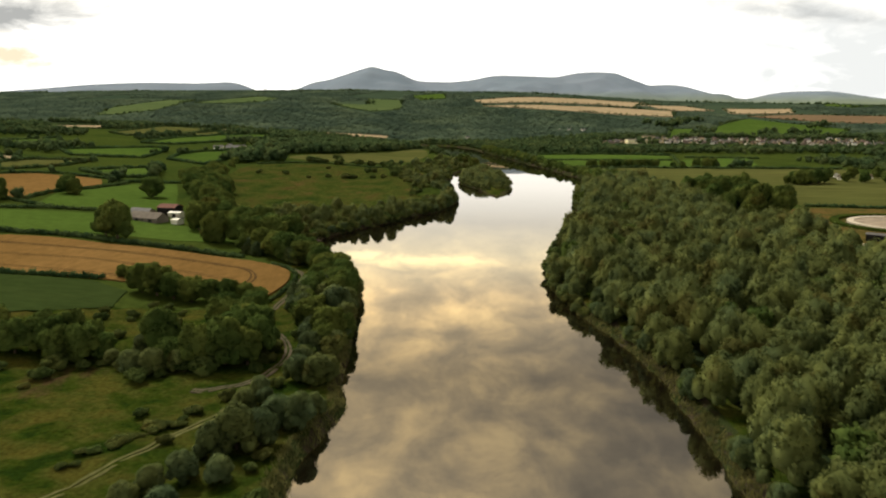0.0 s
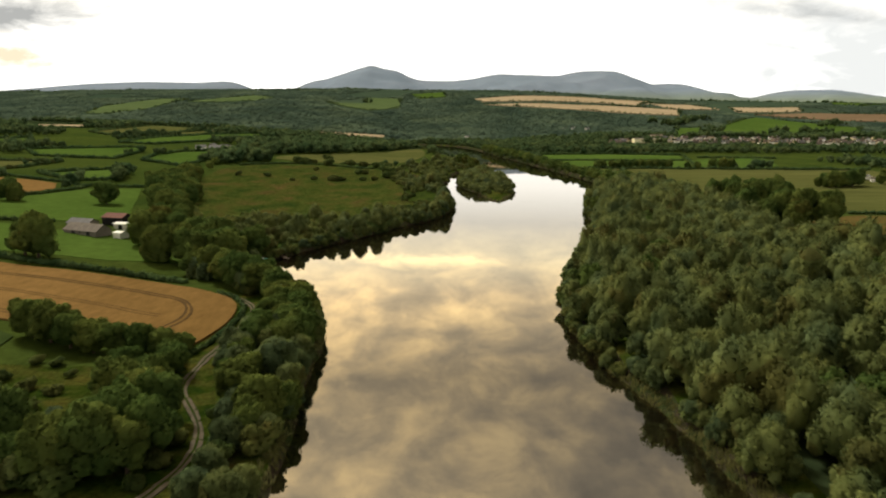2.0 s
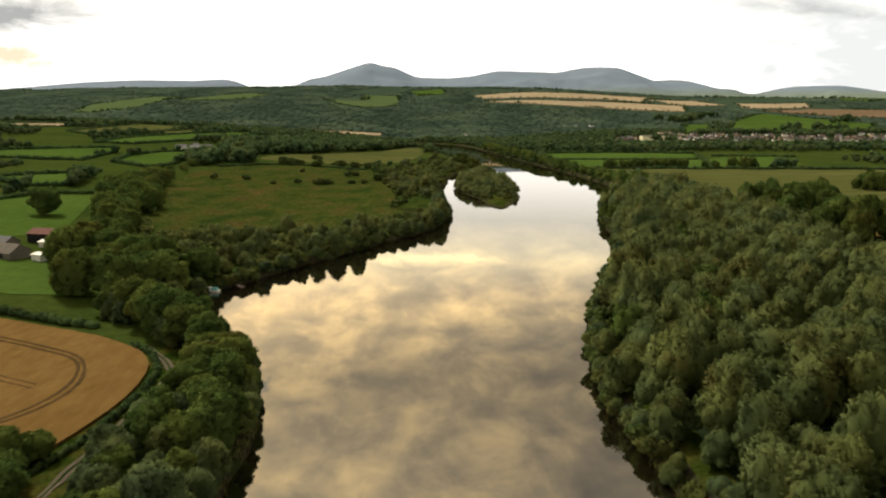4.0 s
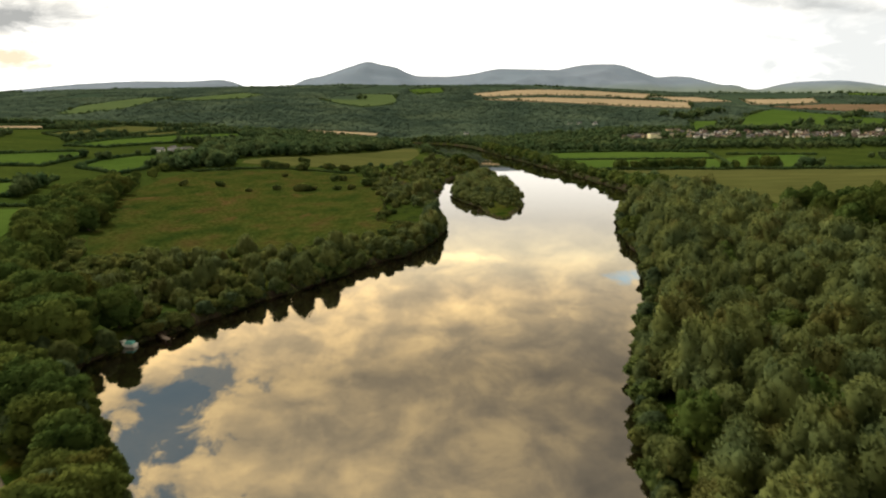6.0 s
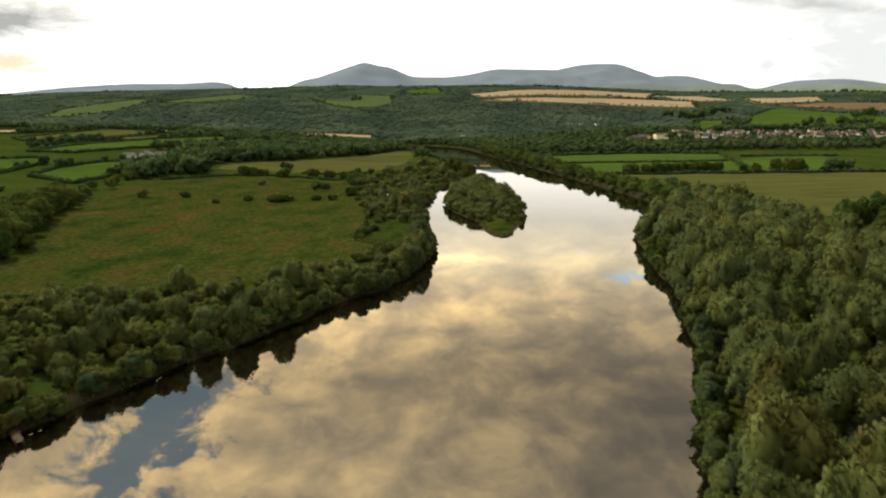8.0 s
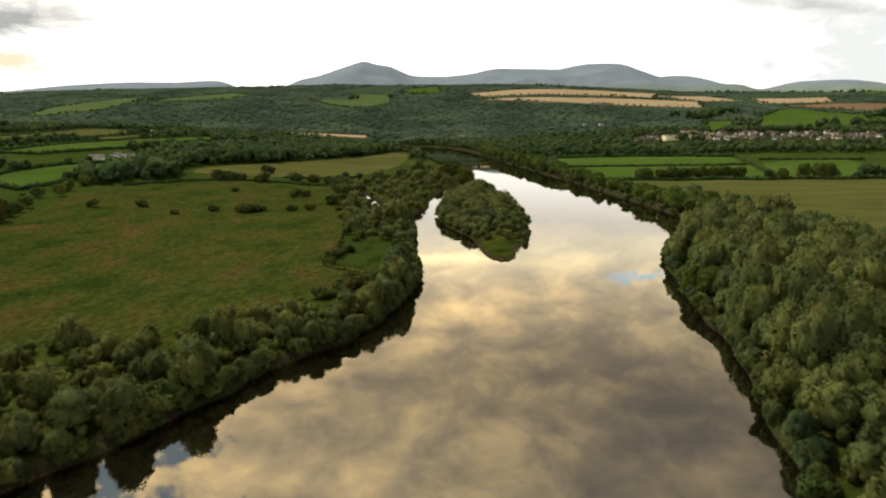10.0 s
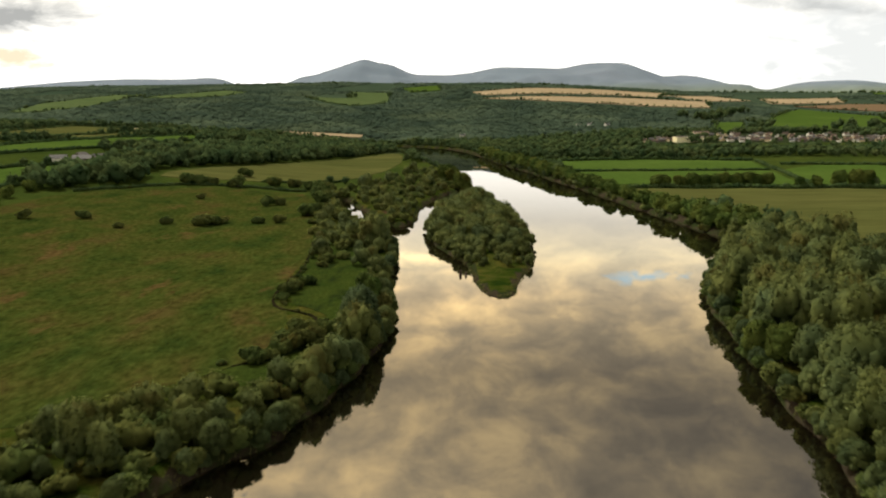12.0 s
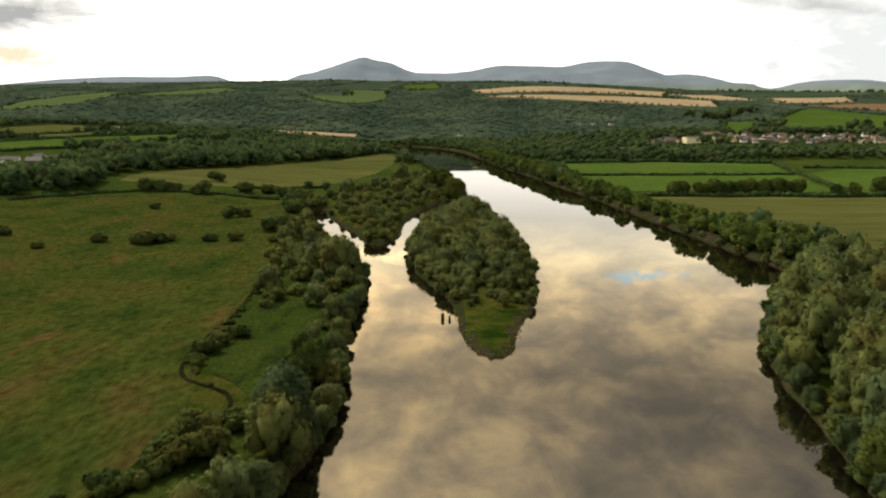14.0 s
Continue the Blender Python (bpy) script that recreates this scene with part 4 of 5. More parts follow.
# hedges of the fields
HEDGES = [
    ([(-240, 310), (-200, 307), (-155, 303), (-118, 292), (-84, 284)], 2.2, 3.2), ([(-215, 236), (-155, 234), (-118, 236)], 1.8, 2.6),
    ([(-240, 372), (-215, 377), (-180, 380)], 2.0, 3.0), ([(-245, 402), (-250, 440), (-236, 470), (-232, 510)], 2.2, 3.0), ([(-215, 379), (-250, 400), (-262, 404)], 2.0, 3.0),
    ([(-232, 512), (-250, 528), (-305, 552), (-345, 525)], 2.2, 3.4), ([(-232, 518), (-200, 530)], 2.2, 3.4), ([(-57.5, 207), (-54.3, 219), (-53.4, 232), (-53.0, 243), (-55, 253), (-60, 262.5), (-68, 270)], 1.1, 1.4),
]
HEDGES += [
    ([(-196, 740), (-152, 802), (-110, 812), (-70, 800)], 2.0, 3.0), ([(-112, 848), (-56, 866)], 2.0, 3.0),
    ([(150, 804), (290, 790), (445, 776)], 3.0, 4.5), ([(134, 943), (306, 934)], 2.2, 3.4), ([(148, 1076), (240, 1085), (342, 1052)], 4.0, 6.0), ([(312, 935), (345, 1050)], 2.4, 3.6),
    ([(278, 806), (312, 932)], 2.4, 3.4), ([(440, 975), (345, 998)], 3.0, 4.0), ([(236, 450), (290, 440), (350, 536)], 2.2, 3.4),
]
for path, h, w in HEDGES:
    hedge(path, h, w, "dark clipped hedge along a field edge")
for name, poly, mat, lift, label in FIELDS[5:15]:
    p = np.asarray(poly + poly[:1], float)
    c = p[:-1].mean(0)
    hedge(c + (p - c) * 1.05, 3.0, 4.5, "thick dark hedge round a small field", 10, 0.6)

# ---- trees ----
OPEN = [np.asarray(p, float) for _, p, _, _, _ in FIELDS]
LANE = rounded(LANE_PATH, 2, closed=False)


def clear_of_fields(x, y, margin=4.0, south=0.0):
    ok = np.ones(np.shape(x), bool)
    for p in OPEN:
        c = p.mean(0)
        sel = (np.abs(x - c[0]) < 420) & (np.abs(y - c[1]) < 420)
        if sel.any():
            xs, ys = x[sel], y[sel]
            bad = inside(p, xs, ys) | (edge_distance(p, xs, ys) < margin)
            if south:
                bad |= inside(p, xs, ys + south) | inside(p, xs, ys + south / 2)
            ok[np.nonzero(sel)[0][bad]] = False
    return ok


def dry_land(x, y, margin=2.0):
    return near_shore(x, y) > margin


def off_lane(x, y, margin=4.5):
    return edge_distance(LANE, x, y, closed=False) > margin


# every growth: kind, place, size, height, group, label; the 300 nearest the water stay things of their own
GROWTHS = {"willow": [], "broad": [], "shrub": []}


def grow(kind, x, y, size, tall=1.0, group="", label="", first=None):
    if math.hypot(x + 68, y - 329) < 4.2:      # a clear berth for the boat
        return
    if kind != "shrub" and y < 800:            # crowns lean out over the water by a metre or two at most
        size = min(size, max(0.33, (float(near_shore(x, y)[0]) + 1.4) / 4.2))
    GROWTHS[kind].append((first if first is not None else float(near_shore(x, y)[0]) + max(0, y - 520) * 0.12, float(x), float(y), float(size), float(tall), group, label))


# wood on the east bank
EAST_WOOD = [(30, 75), (165, 40), (172, 300), (160, 400), (172, 500), (172, 590), (160, 625), (140, 622), (40, 380), (20, 200)]


def wood_edge(x, y):
    m = np.interp(y, (60, 140, 185, 215, 240, 520, 620), (5.0, 4.0, 3.0, 2.0, 0.8, 0.8, 1.5))
    return (near_shore(x, y) > m) & (x > 30)


r = np.random.default_rng(5)
for x, y in scatter(EAST_WOOD, 7.9, 21, keep=wood_edge):
    big = 1.0 + 0.35 * noise.noise(Vector((x * 0.035, y * 0.035, 8.0)))
    if r.uniform() < 0.90:
        low = min(1.0, 0.58 + 0.045 * float(near_shore(x, y)[0]))
        grow("willow", x, y, r.uniform(0.75, 1.35) * big * low, r.uniform(1.0, 1.4) * (0.6 + 0.4 * low), "willows of the east bank wood")
    elif r.uniform() < 0.6:
        grow("broad", x, y, r.uniform(0.8, 1.15), r.uniform(0.9, 1.05), "broadleaf trees among the willows")


def bank_row(bank, y0, y1, step, lo, hi, group, skip=0.0, seed=50, near=0.2, far=1.7):
    """Low growth crowding the very edge of the water."""
    rr = np.random.default_rng(seed)
    p = rounded(bank, 2, closed=False)
    seg = np.r_[0, np.cumsum(np.hypot(*np.diff(p, axis=0).T))]
    for s in np.arange(0, seg[-1], step):
        x, y = np.interp(s, seg, p[:, 0]), np.interp(s, seg, p[:, 1])
        if not y0 < y < y1 or rr.uniform() < skip:
            continue
        for _ in range(12):
            xx, yy = x + rr.uniform(-3.5, 3.5), y + rr.uniform(-3.5, 3.5)
            if near < near_shore(xx, yy)[0] < far and math.hypot(xx + 68, yy - 329) > 4.5:
                if rr.uniform() < 0.6:
                    grow("willow", xx, yy, rr.uniform(lo, hi), rr.uniform(0.7, 1.0), group, first=1.5)
                else:
                    grow("shrub", xx, yy, rr.uniform(0.9, 1.7), 0.9, group, first=1.5)
                break


bank_row(EAST_BANK, 205, 620, 2.4, 0.38, 0.72, "thickets at the foot of the east bank", 0.06, 51)
bank_row(EAST_BANK, 60, 205, 2.2, 0.40, 0.65, "thickets above the bare east bank", 0.1, 55, 3.0, 5.0)
bank_row(EAST_BANK, 620, 1230, 5.0, 0.40, 0.75, "bushes along the far east bank", 0.6, 54)
bank_row(WEST_BANK, 325, 610, 2.6, 0.34, 0.72, "thickets at the foot of the west bank", 0.12, 52)
bank_row(WEST_BANK, 225, 325, 3.6, 0.45, 0.80, "thickets at the foot of the west bank", 0.15, 53)
for x, y, s in ((168, 404, 1.3), (176, 408, 1.5), (184, 404, 1.6), (190, 412, 1.55), (198, 405, 1.6), (204, 414, 1.4), (178, 396, 1.3), (194, 398, 1.35), (172, 440, 1.4), (182, 455, 1.5), (178, 470, 1.45), (190, 474, 1.55), (200, 480, 1.4), (174, 492, 1.3), (210, 490, 1.5), (205, 468, 1.3), (188, 500, 1.4), (222, 498, 1.2)):
    grow("broad", x, y, s * 1.08, 1.2, "tall trees behind the wood", "tall dark broadleaf tree above the willow wood", 1)

# west bank: belt round the cove and up to the island
COVE_BELT = [(-72, 335), (-140, 395), (-140, 440), (-120, 415), (-95, 425), (-71, 428), (-49, 432), (-40, 439), (-31, 447), (-25, 452), (-4, 458), (-2, 500), (-26, 530), (-24, 579), (-29, 612), (-42, 660), (-44, 720), (-60, 775), (-48, 800), (-20, 900),
             (10, 985), (30, 930), (42, 840), (22, 660), (14, 500), (0, 430)]
r = np.random.default_rng(7)
for x, y in scatter(COVE_BELT, 6.2, 22, keep=lambda x, y: dry_land(x, y, 0.5) & ~((x > -22) & (x < 0) & (y > 478) & (y < 560) & (near_shore(x, y) > 8))):
    dd = float(near_shore(x, y)[0])
    small = np.interp(y, (340, 440, 475, 600, 650, 820, 830), (0.85, 0.75, 0.9, 1, 0.58, 0.58, 0.75))
    if 640 < y < 830 and r.uniform() < 0.38:
        continue
    if x > -30 and 472 < y < 600 and dd > 3.5 and r.uniform() < 0.5:
        continue
    if (y > 815 and r.uniform() < 0.6) or (dd < 3 and y > 640 and r.uniform() < 0.7):
        continue
    if r.uniform() < 0.60 - 0.006 * dd:
        grow("willow", x, y, (r.uniform(0.5, 0.95) if r.uniform() < 0.75 else r.uniform(1.0, 1.4)) * small, r.uniform(0.85, 1.25), "willows of the west bank")
    elif r.uniform() < 0.8:
        grow("shrub", x, y, r.uniform(1.0, 2.0), 1.0, "shrubs of the west bank")
grow("broad", 3, 511, 0.95, 1.0, first=0)
grow("willow", 4, 486, 1.25, 1.1, first=0)
for x, y, z in ((-6.5, 480, 1.9), (-9.5, 478, 1.6), (-4, 490, 1.3), (-13.5, 472, 1.0), (-16, 469, 0.9), (-11.5, 475, 1.2)):
    grow("shrub", x, y, z, 0.9, "bushes beside the ditch", "dark bush beside the meadow ditch", 0)

# near west bank
r = np.random.default_rng(8)
for x, y, z, tall in ((-113, 239, 0.55, 0.9), (-99.5, 223, 1.0, 1.0), (-93, 219, 1.1, 1.0), (-86.5, 216, 1.0, 0.95), (-80, 214, 0.95, 0.95), (-73, 212, 0.95, 0.9), (-67, 210.5, 0.9, 0.95), (-61.5, 210, 0.85, 0.9), (-58, 213.5, 0.6, 0.9), (-90, 224, 0.8, 0.9)):
    grow("broad", x, y, z, tall, "trees along the wheat field's edge", "dark dense tree along the wheat field's edge", 0)
for x, y, z, tall in ((-110, 164, 1.0, 1.0), (-104, 161, 0.95, 1.0), (-98, 163, 1.05, 1.0), (-92, 159, 0.9, 1.0), (-87, 159.5, 0.95, 1.0), (-83, 162, 0.75, 0.9), (-102, 169, 0.9, 1.0), (-94, 168, 1.0, 1.0), (-88, 167, 0.8, 1.0), (-116, 170, 1.0, 1.0), (-122, 162, 0.95, 1.0),
                      (-128, 168, 1.05, 1.0), (-69, 162, 1.05, 1.3), (-64, 156, 0.85, 0.9), (-57, 155, 1.05, 1.0), (-51.5, 156, 1.15, 1.05), (-46.5, 157, 0.95, 1.0), (-45, 162.5, 1.0, 1.1), (-57, 168, 0.9, 1.0), (-52, 167, 1.1, 1.05), (-62, 166, 0.7, 0.9), (-48.5, 175, 0.95, 1.1),
                      (-54, 178, 0.8, 1.0), (-56, 186, 0.85, 0.95), (-60, 192, 0.7, 0.9)):
    grow("broad", x, y, z, tall, "trees of the wood below the wheat", "dark leafy tree of the small wood", 0)
for x, y, z, tall in ((-71, 151, 0.75, 0.8), (-66.5, 151, 0.8, 0.8), (-74, 155, 0.6, 0.8), (-61, 152.5, 0.7, 0.8), (-79, 158, 0.5, 0.8), (-75, 166, 0.6, 0.9), (-66, 172, 0.6, 0.8)):
    grow("willow", x, y, z, tall, "sallows of the wood below the wheat", "rounded green sallow at the wood's edge", 0)
for x, y in scatter([(-150, 176), (-96, 174), (-60, 172), (-56, 190), (-60, 206), (-96, 214), (-98, 200)], 6.0, 29, keep=lambda x, y: off_lane(x, y, 3.0)):
    if r.uniform() < 0.4:
        grow("shrub", x, y, r.uniform(0.5, 1.3), 0.8, "shrubs of the clearing", first=2)
for x, y in scatter([(-140, 154), (-100, 154), (-62, 148), (-50, 150), (-62, 156), (-100, 158), (-140, 158)], 4.0, 43):
    if r.uniform() < 0.4:
        grow("shrub", x, y, r.uniform(0.7, 1.6), r.uniform(0.7, 1.0), "undergrowth of the wood", first=1)
RIVERSIDE = [(-30, 160), (-36, 180), (-46, 200), (-48, 245), (-50, 262), (-68, 278), (-90, 296), (-76, 322), (-55, 300), (-30, 256), (-22, 200), (-20, 160)]
for x, y in scatter(RIVERSIDE, 5.4, 25, keep=lambda x, y: dry_land(x, y, 0.6) & off_lane(x, y, 4.6)):
    tight = float(off_lane(np.array([x]), np.array([y]), 6.0)[0])
    k = r.uniform()
    if k < 0.4 * tight:
        grow("broad", x, y, r.uniform(0.7, 1.05), r.uniform(0.85, 1.0), "trees between lane and river", first=2)
    elif k < 0.75:
        grow("willow", x, y, r.uniform(0.55, 0.9), r.uniform(0.8, 1.0), "trees between lane and river", first=1)
    else:
        grow("shrub", x, y, r.uniform(1.0, 1.8), 0.9, "shrubs between lane and river", first=1)
for x, y, z, tall in ((-27.6, 145, 0.85, 0.9), (-32.5, 147, 0.75, 0.9), (-26, 151, 0.6, 0.85), (-40, 132, 0.6, 0.9), (-38.5, 138, 0.55, 0.9), (-36, 133, 0.5, 0.85), (-27, 123, 0.85, 0.9), (-31.5, 124, 0.8, 0.85), (-25.5, 129, 0.55, 0.9), (-36.5, 114, 1.0, 0.95), (-33, 116, 0.85, 0.9),
                      (-40, 112, 0.8, 0.85), (-42, 103, 0.7, 0.8), (-46, 100, 0.6, 0.8), (-36, 103, 0.6, 0.8), (-48, 95, 0.6, 0.8), (-41, 92, 0.7, 0.8), (-31, 192, 1.15, 1.05), (-27.5, 187, 0.8, 1.0), (-27, 178, 0.6, 0.9), (-35, 178, 0.7, 0.9)):
    grow("willow", x, y, z, tall, "bushy willows on the grassy bank", "bushy olive willow on the grassy river bank", 0)
for x, y in scatter([(-40, 90), (-60, 128), (-48, 136), (-24, 150), (-24, 108), (-28, 88)], 5.5, 26, keep=lambda x, y: dry_land(x, y, 0.8)):
    if r.uniform() < 0.28:
        grow("shrub", x, y, r.uniform(0.6, 1.2), 0.8, first=0)
for x, y in scatter([(-110, 95), (-64, 108), (-54, 128), (-62, 138), (-110, 148)], 9.0, 39):
    if r.uniform() < 0.35:
        grow("shrub", x, y, r.uniform(0.4, 0.9), 0.6, first=0)

for x, y, s in ((-53, 181, 1.0), (-56, 190, 0.9), (-60, 184, 1.1), (-55, 199, 0.8), (-63, 195, 0.9), (-58, 205, 0.7), (-38.5, 187, 0.75), (-43, 197, 0.5), (-38, 231, 0.9), (-38, 247, 1.0), (-57, 278, 1.2), (-48, 274, 1.2), (-66, 286, 1.2), (-60, 294, 1.2), (-74, 296, 1.1)):
    grow("broad", x, y, s, 0.9, "trees of the wood below the wheat", first=1)
for x, y, s in ((-44, 227, 0.8), (-43, 236, 0.9), (-43, 246, 1.0), (-44, 255, 1.0), (-48, 264, 1.1), (-56, 272, 1.2), (-64, 279, 1.3), (-40, 214, 0.8), (-42, 206, 0.7), (-36, 226, 0.9), (-36, 240, 1.0), (-45, 266, 1.2), (-70, 286, 1.3), (-78, 294, 1.3), (-38, 252, 1.0)):
    grow("broad", x, y, s, 0.9, "tall trees between lane and river", "tall dark broadleaf tree beside the gravel lane", 1)
for x, y, s in ((-45, 136, 0.8), (-36, 143, 0.8), (-34, 152, 0.9), (-33.5, 160, 1.4), (-34, 168, 1.3), (-43, 152, 0.9), (-42.5, 159, 1.1), (-43, 167, 1.2), (-38, 176, 0.9)):
    grow("shrub", x, y, s, 0.95, "shrubs beside the gravel lane", first=0)
for x, y, s in ((-33, 156, 0.7), (-33, 165, 0.75), (-35, 174, 0.7), (-39, 192, 0.7)):
    grow("willow", x, y, s, 0.85, "bushy willows beside the lane", first=0)

for x, y in scatter([(-125, 150), (-66, 147), (-54, 149), (-52, 153), (-66, 154), (-125, 158)], 3.6, 41):
    if r.uniform() < 0.22:
        grow("shrub", x + r.uniform(-2, 2), y + r.uniform(-3, 1), r.uniform(0.6, 2.2), r.uniform(0.6, 1.0), "undergrowth at the wood's edge", first=1)
for x, y in scatter([(-125, 88), (-66, 100), (-52, 122), (-60, 136), (-125, 148)], 2.6, 40):
    if noise.noise(Vector((x * 0.05, y * 0.11, 2.0))) > 0.30 and r.uniform() < 0.3:
        grow("shrub", x, y, r.uniform(0.3, 0.8), 0.5, "brambles of the rough field", first=60)

for k in range(20):
    u = 0.25 + 0.75 * r.uniform()
    grow("shrub", -66 + 20 * u + r.uniform(-4.5, -1.5), 97 + 29 * u + r.uniform(1.0, 4.5), r.uniform(0.4, 1.0), 0.55, "brambles beside the grass track", first=0)

# trees about the farm and along the stream belt
for x, y, s in ((-146, 307, 1.75), (-152, 309, 1.3), (-104, 313, 1.5), (-108, 318, 1.0), (-187, 446, 1.5), (-238, 440, 1.4), (-256, 398, 1.3), (-232, 436, 1.1), (-131, 380, 1.1), (-134, 392, 1.1), (-127, 366, 1.3), (-124, 350, 1.5), (-121, 340, 1.5), (-128, 402, 1.4), (-118, 352, 1.6), (-140, 414, 1.5), (-176, 366, 0.5), (-180, 364, 0.6)):
    grow("broad", x, y, s, 1.0, "hedgerow trees by the farm", "dark round hedgerow tree standing in pasture", 0)
for x, y, s in ((-152, 486, 1.4), (-160, 480, 1.5), (-158, 496, 1.3), (-166, 500, 1.6), (-163, 512, 1.3), (-172, 516, 1.5), (-170, 528, 1.4), (-179, 524, 1.5), (-175, 542, 1.5), (-184, 538, 1.4), (-180, 556, 1.5), (-189, 560, 1.5), (-184, 572, 1.3), (-192, 580, 1.5), (-188, 592, 1.4), (-197, 600, 1.5), (-148, 470, 1.3), (-170, 488, 1.5)):
    grow("broad", x, y, s, 0.9, "trees of the stream belt", "tall dark tree of the belt along the stream", 3)
STREAM_BELT = [(-74, 325), (-88, 306), (-98, 316), (-124, 352), (-134, 396), (-148, 412), (-172, 474), (-192, 525), (-226, 570), (-234, 640), (-230, 690), (-226, 738), (-212, 735), (-204, 690), (-172, 520), (-144, 450), (-142, 396), (-74, 340)]
for x, y in scatter(STREAM_BELT, 11.0, 27, keep=lambda x, y: dry_land(x, y, 2.0) & clear_of_fields(x, y, 2.0)):
    if y > 560 and (x < np.interp(y, (540, 740), (-212, -224)) or r.uniform() < 0.3):
        continue
    grow("broad", x, y, r.uniform(1.15, 1.75) * np.interp(y, (500, 600), (1.0, 0.6)), r.uniform(0.75, 0.95), "trees of the stream belt", first=4 + max(0, y - 500) * 0.1)

for k in range(46):
    u = r.uniform()
    x, y = np.interp(u, (0, 0.3, 0.45, 0.55, 0.62, 0.75, 0.88, 1), (-27, -24.5, -25.5, -20, -9.5, -8, -14, -31)), np.interp(u, (0, 0.3, 0.45, 0.55, 0.62, 0.75, 0.88, 1), (590, 552, 522, 510.5, 503, 490, 474, 464))
    if noise.noise(Vector((x * 0.2, y * 0.2, 1.0))) > -0.15:
        grow("shrub", x + r.uniform(0.6, 1.8), y + r.uniform(0.4, 1.6), r.uniform(0.3, 0.75), 0.7, "rank growth along the ditch", "low rank growth along the meadow ditch", 0)

# shrubs in the wet meadow
for x, y, s in ((-123, 637, 1.2), (-108, 654, 1.6), (-92, 657, 2.3), (-88, 660, 2.0), (-84, 664, 1.3), (-67, 663, 1.6), (-57, 665, 1.7), (-79, 729, 2.4), (-73, 733, 2.2), (-122, 742, 1.3), (-152, 806, 3.2), (-144, 808, 3.0), (-137, 811, 2.4), (-119, 808, 3.4),
                (-100, 832, 2.8), (-170, 647, 1.8), (-148, 657, 1.6), (-66, 806, 3.0), (-60, 800, 3.2), (-54, 795, 2.8), (-86, 834, 2.8), (-132, 872, 3.0), (-48, 690, 2.6), (-46, 700, 2.2), (-50, 745, 3.0), (-56, 770, 3.0), (-10, 487, 1.7), (-13, 480, 1.4), (-17, 471, 1.3), (-22, 520, 1.0), (-22, 527, 1.4), (-18, 538, 1.2), (-21, 533, 1.2)):
    grow("shrub", x, y, s, 0.85, "shrubs of the wet meadow", "dark low shrub standing alone in wet meadow", 0)

# island
for x, y in scatter(ISLAND, 5.0, 28, keep=lambda x, y: (near_shore(x, y) > 1.0) & (y > 567) & (y < 770)):
    grow("willow" if r.uniform() < 0.8 else "shrub", x, y, r.uniform(0.55, 1.2) * np.interp(y, (567, 605, 650), (0.4, 0.8, 1.0)), r.uniform(0.85, 1.1), "willows of the river island", first=2)

# tree line along the far east bank
r = np.random.default_rng(9)
line = np.array([(149, 612), (143, 648), (137, 690), (130, 764), (116, 865), (100, 985), (84, 1080), (70, 1215)], float)
seg = np.r_[0, np.cumsum(np.hypot(*np.diff(line, axis=0).T))]
for s in np.arange(0, seg[-1], 4.6):
    x, y = np.interp(s, seg, line[:, 0]) + r.uniform(0.5, 6.5), np.interp(s, seg, line[:, 1])
    if near_shore(x, y)[0] > 0.6:
        grow("broad", x, y, r.uniform(0.6, 1.15) * (1.2 if y < 660 or y > 900 else 1), 0.9, "trees along the far east bank", first=5)
for x in np.arange(168, 250, 8.0):
    grow("broad", x + r.uniform(-2, 2), 806 + r.uniform(-3, 3), r.uniform(1.0, 1.35), 0.85, "row of hedgerow trees", first=4)
for x, y, s in ((262, 795, 0.8), (272, 793, 0.9), (290, 798, 1.2), (300, 796, 1.3), (310, 799, 1.2), (304, 596, 1.2), (312, 600, 1.4), (320, 604, 1.3), (328, 606, 1.4), (316, 612, 1.3), (324, 616, 1.2), (308, 610, 1.2), (336, 612, 1.0), (300, 604, 0.9), (350, 636, 1.0), (364, 628, 0.9), (376, 620, 1.1), (392, 612, 1.0), (366, 662, 1.1), (390, 664, 1.2), (404, 634, 1.0), (346, 664, 1.0), (412, 660, 1.2), (36, 815, 1.65), (25, 868, 1.45), (29, 860, 1.2), (37, 838, 0.9), (32, 866, 1.0), (26, 905, 0.8), (22, 930, 0.8)):
    grow("broad", x, y, s, 1.0, "hedgerow trees", first=3)

BEHIND = {"willow": ("willow_wood", M_WILLOW, "dense grey-green willow wood behind the river bank", MID_WILLOWS), "broad": ("broadleaf_wood", M_OAK, "dark green broadleaf wood along stream and lane", MID_BROADS),
          "shrub": ("scrub", M_BUSH, "low green scrub among the riverside trees", MID_SHRUBS)}
for name, kind in (("willow", WILLOW), ("broad", BROAD), ("shrub", SHRUB)):
    found = sorted(GROWTHS[name])
    for _, x, y, s, tall, group, label in found[:298]:
        kind.plant(x, y, s, tall, group, label)
    if len(found) > 298:
        heap = Heap(BEHIND[name][0], BEHIND[name][1], BEHIND[name][2], "woodland", 6)
        for _, x, y, s, tall, group, label in found[298:]:
            heap.put(NEAR_WILLOWS if name == "willow" and x < 112 and y < 440 else BEHIND[name][3], x, y, s, tall)
        heap.build()

# distant tree cover
CREST = 2985.0
mid = Heap("hedgerow_woods", M_WOOD, "dark hedgerow trees and copses across the valley floor", "woodland", 14)
wedge = [(-260, 620), (-420, 560), (-1150, 1560), (1150, 1560), (400, 560), (330, 560)]


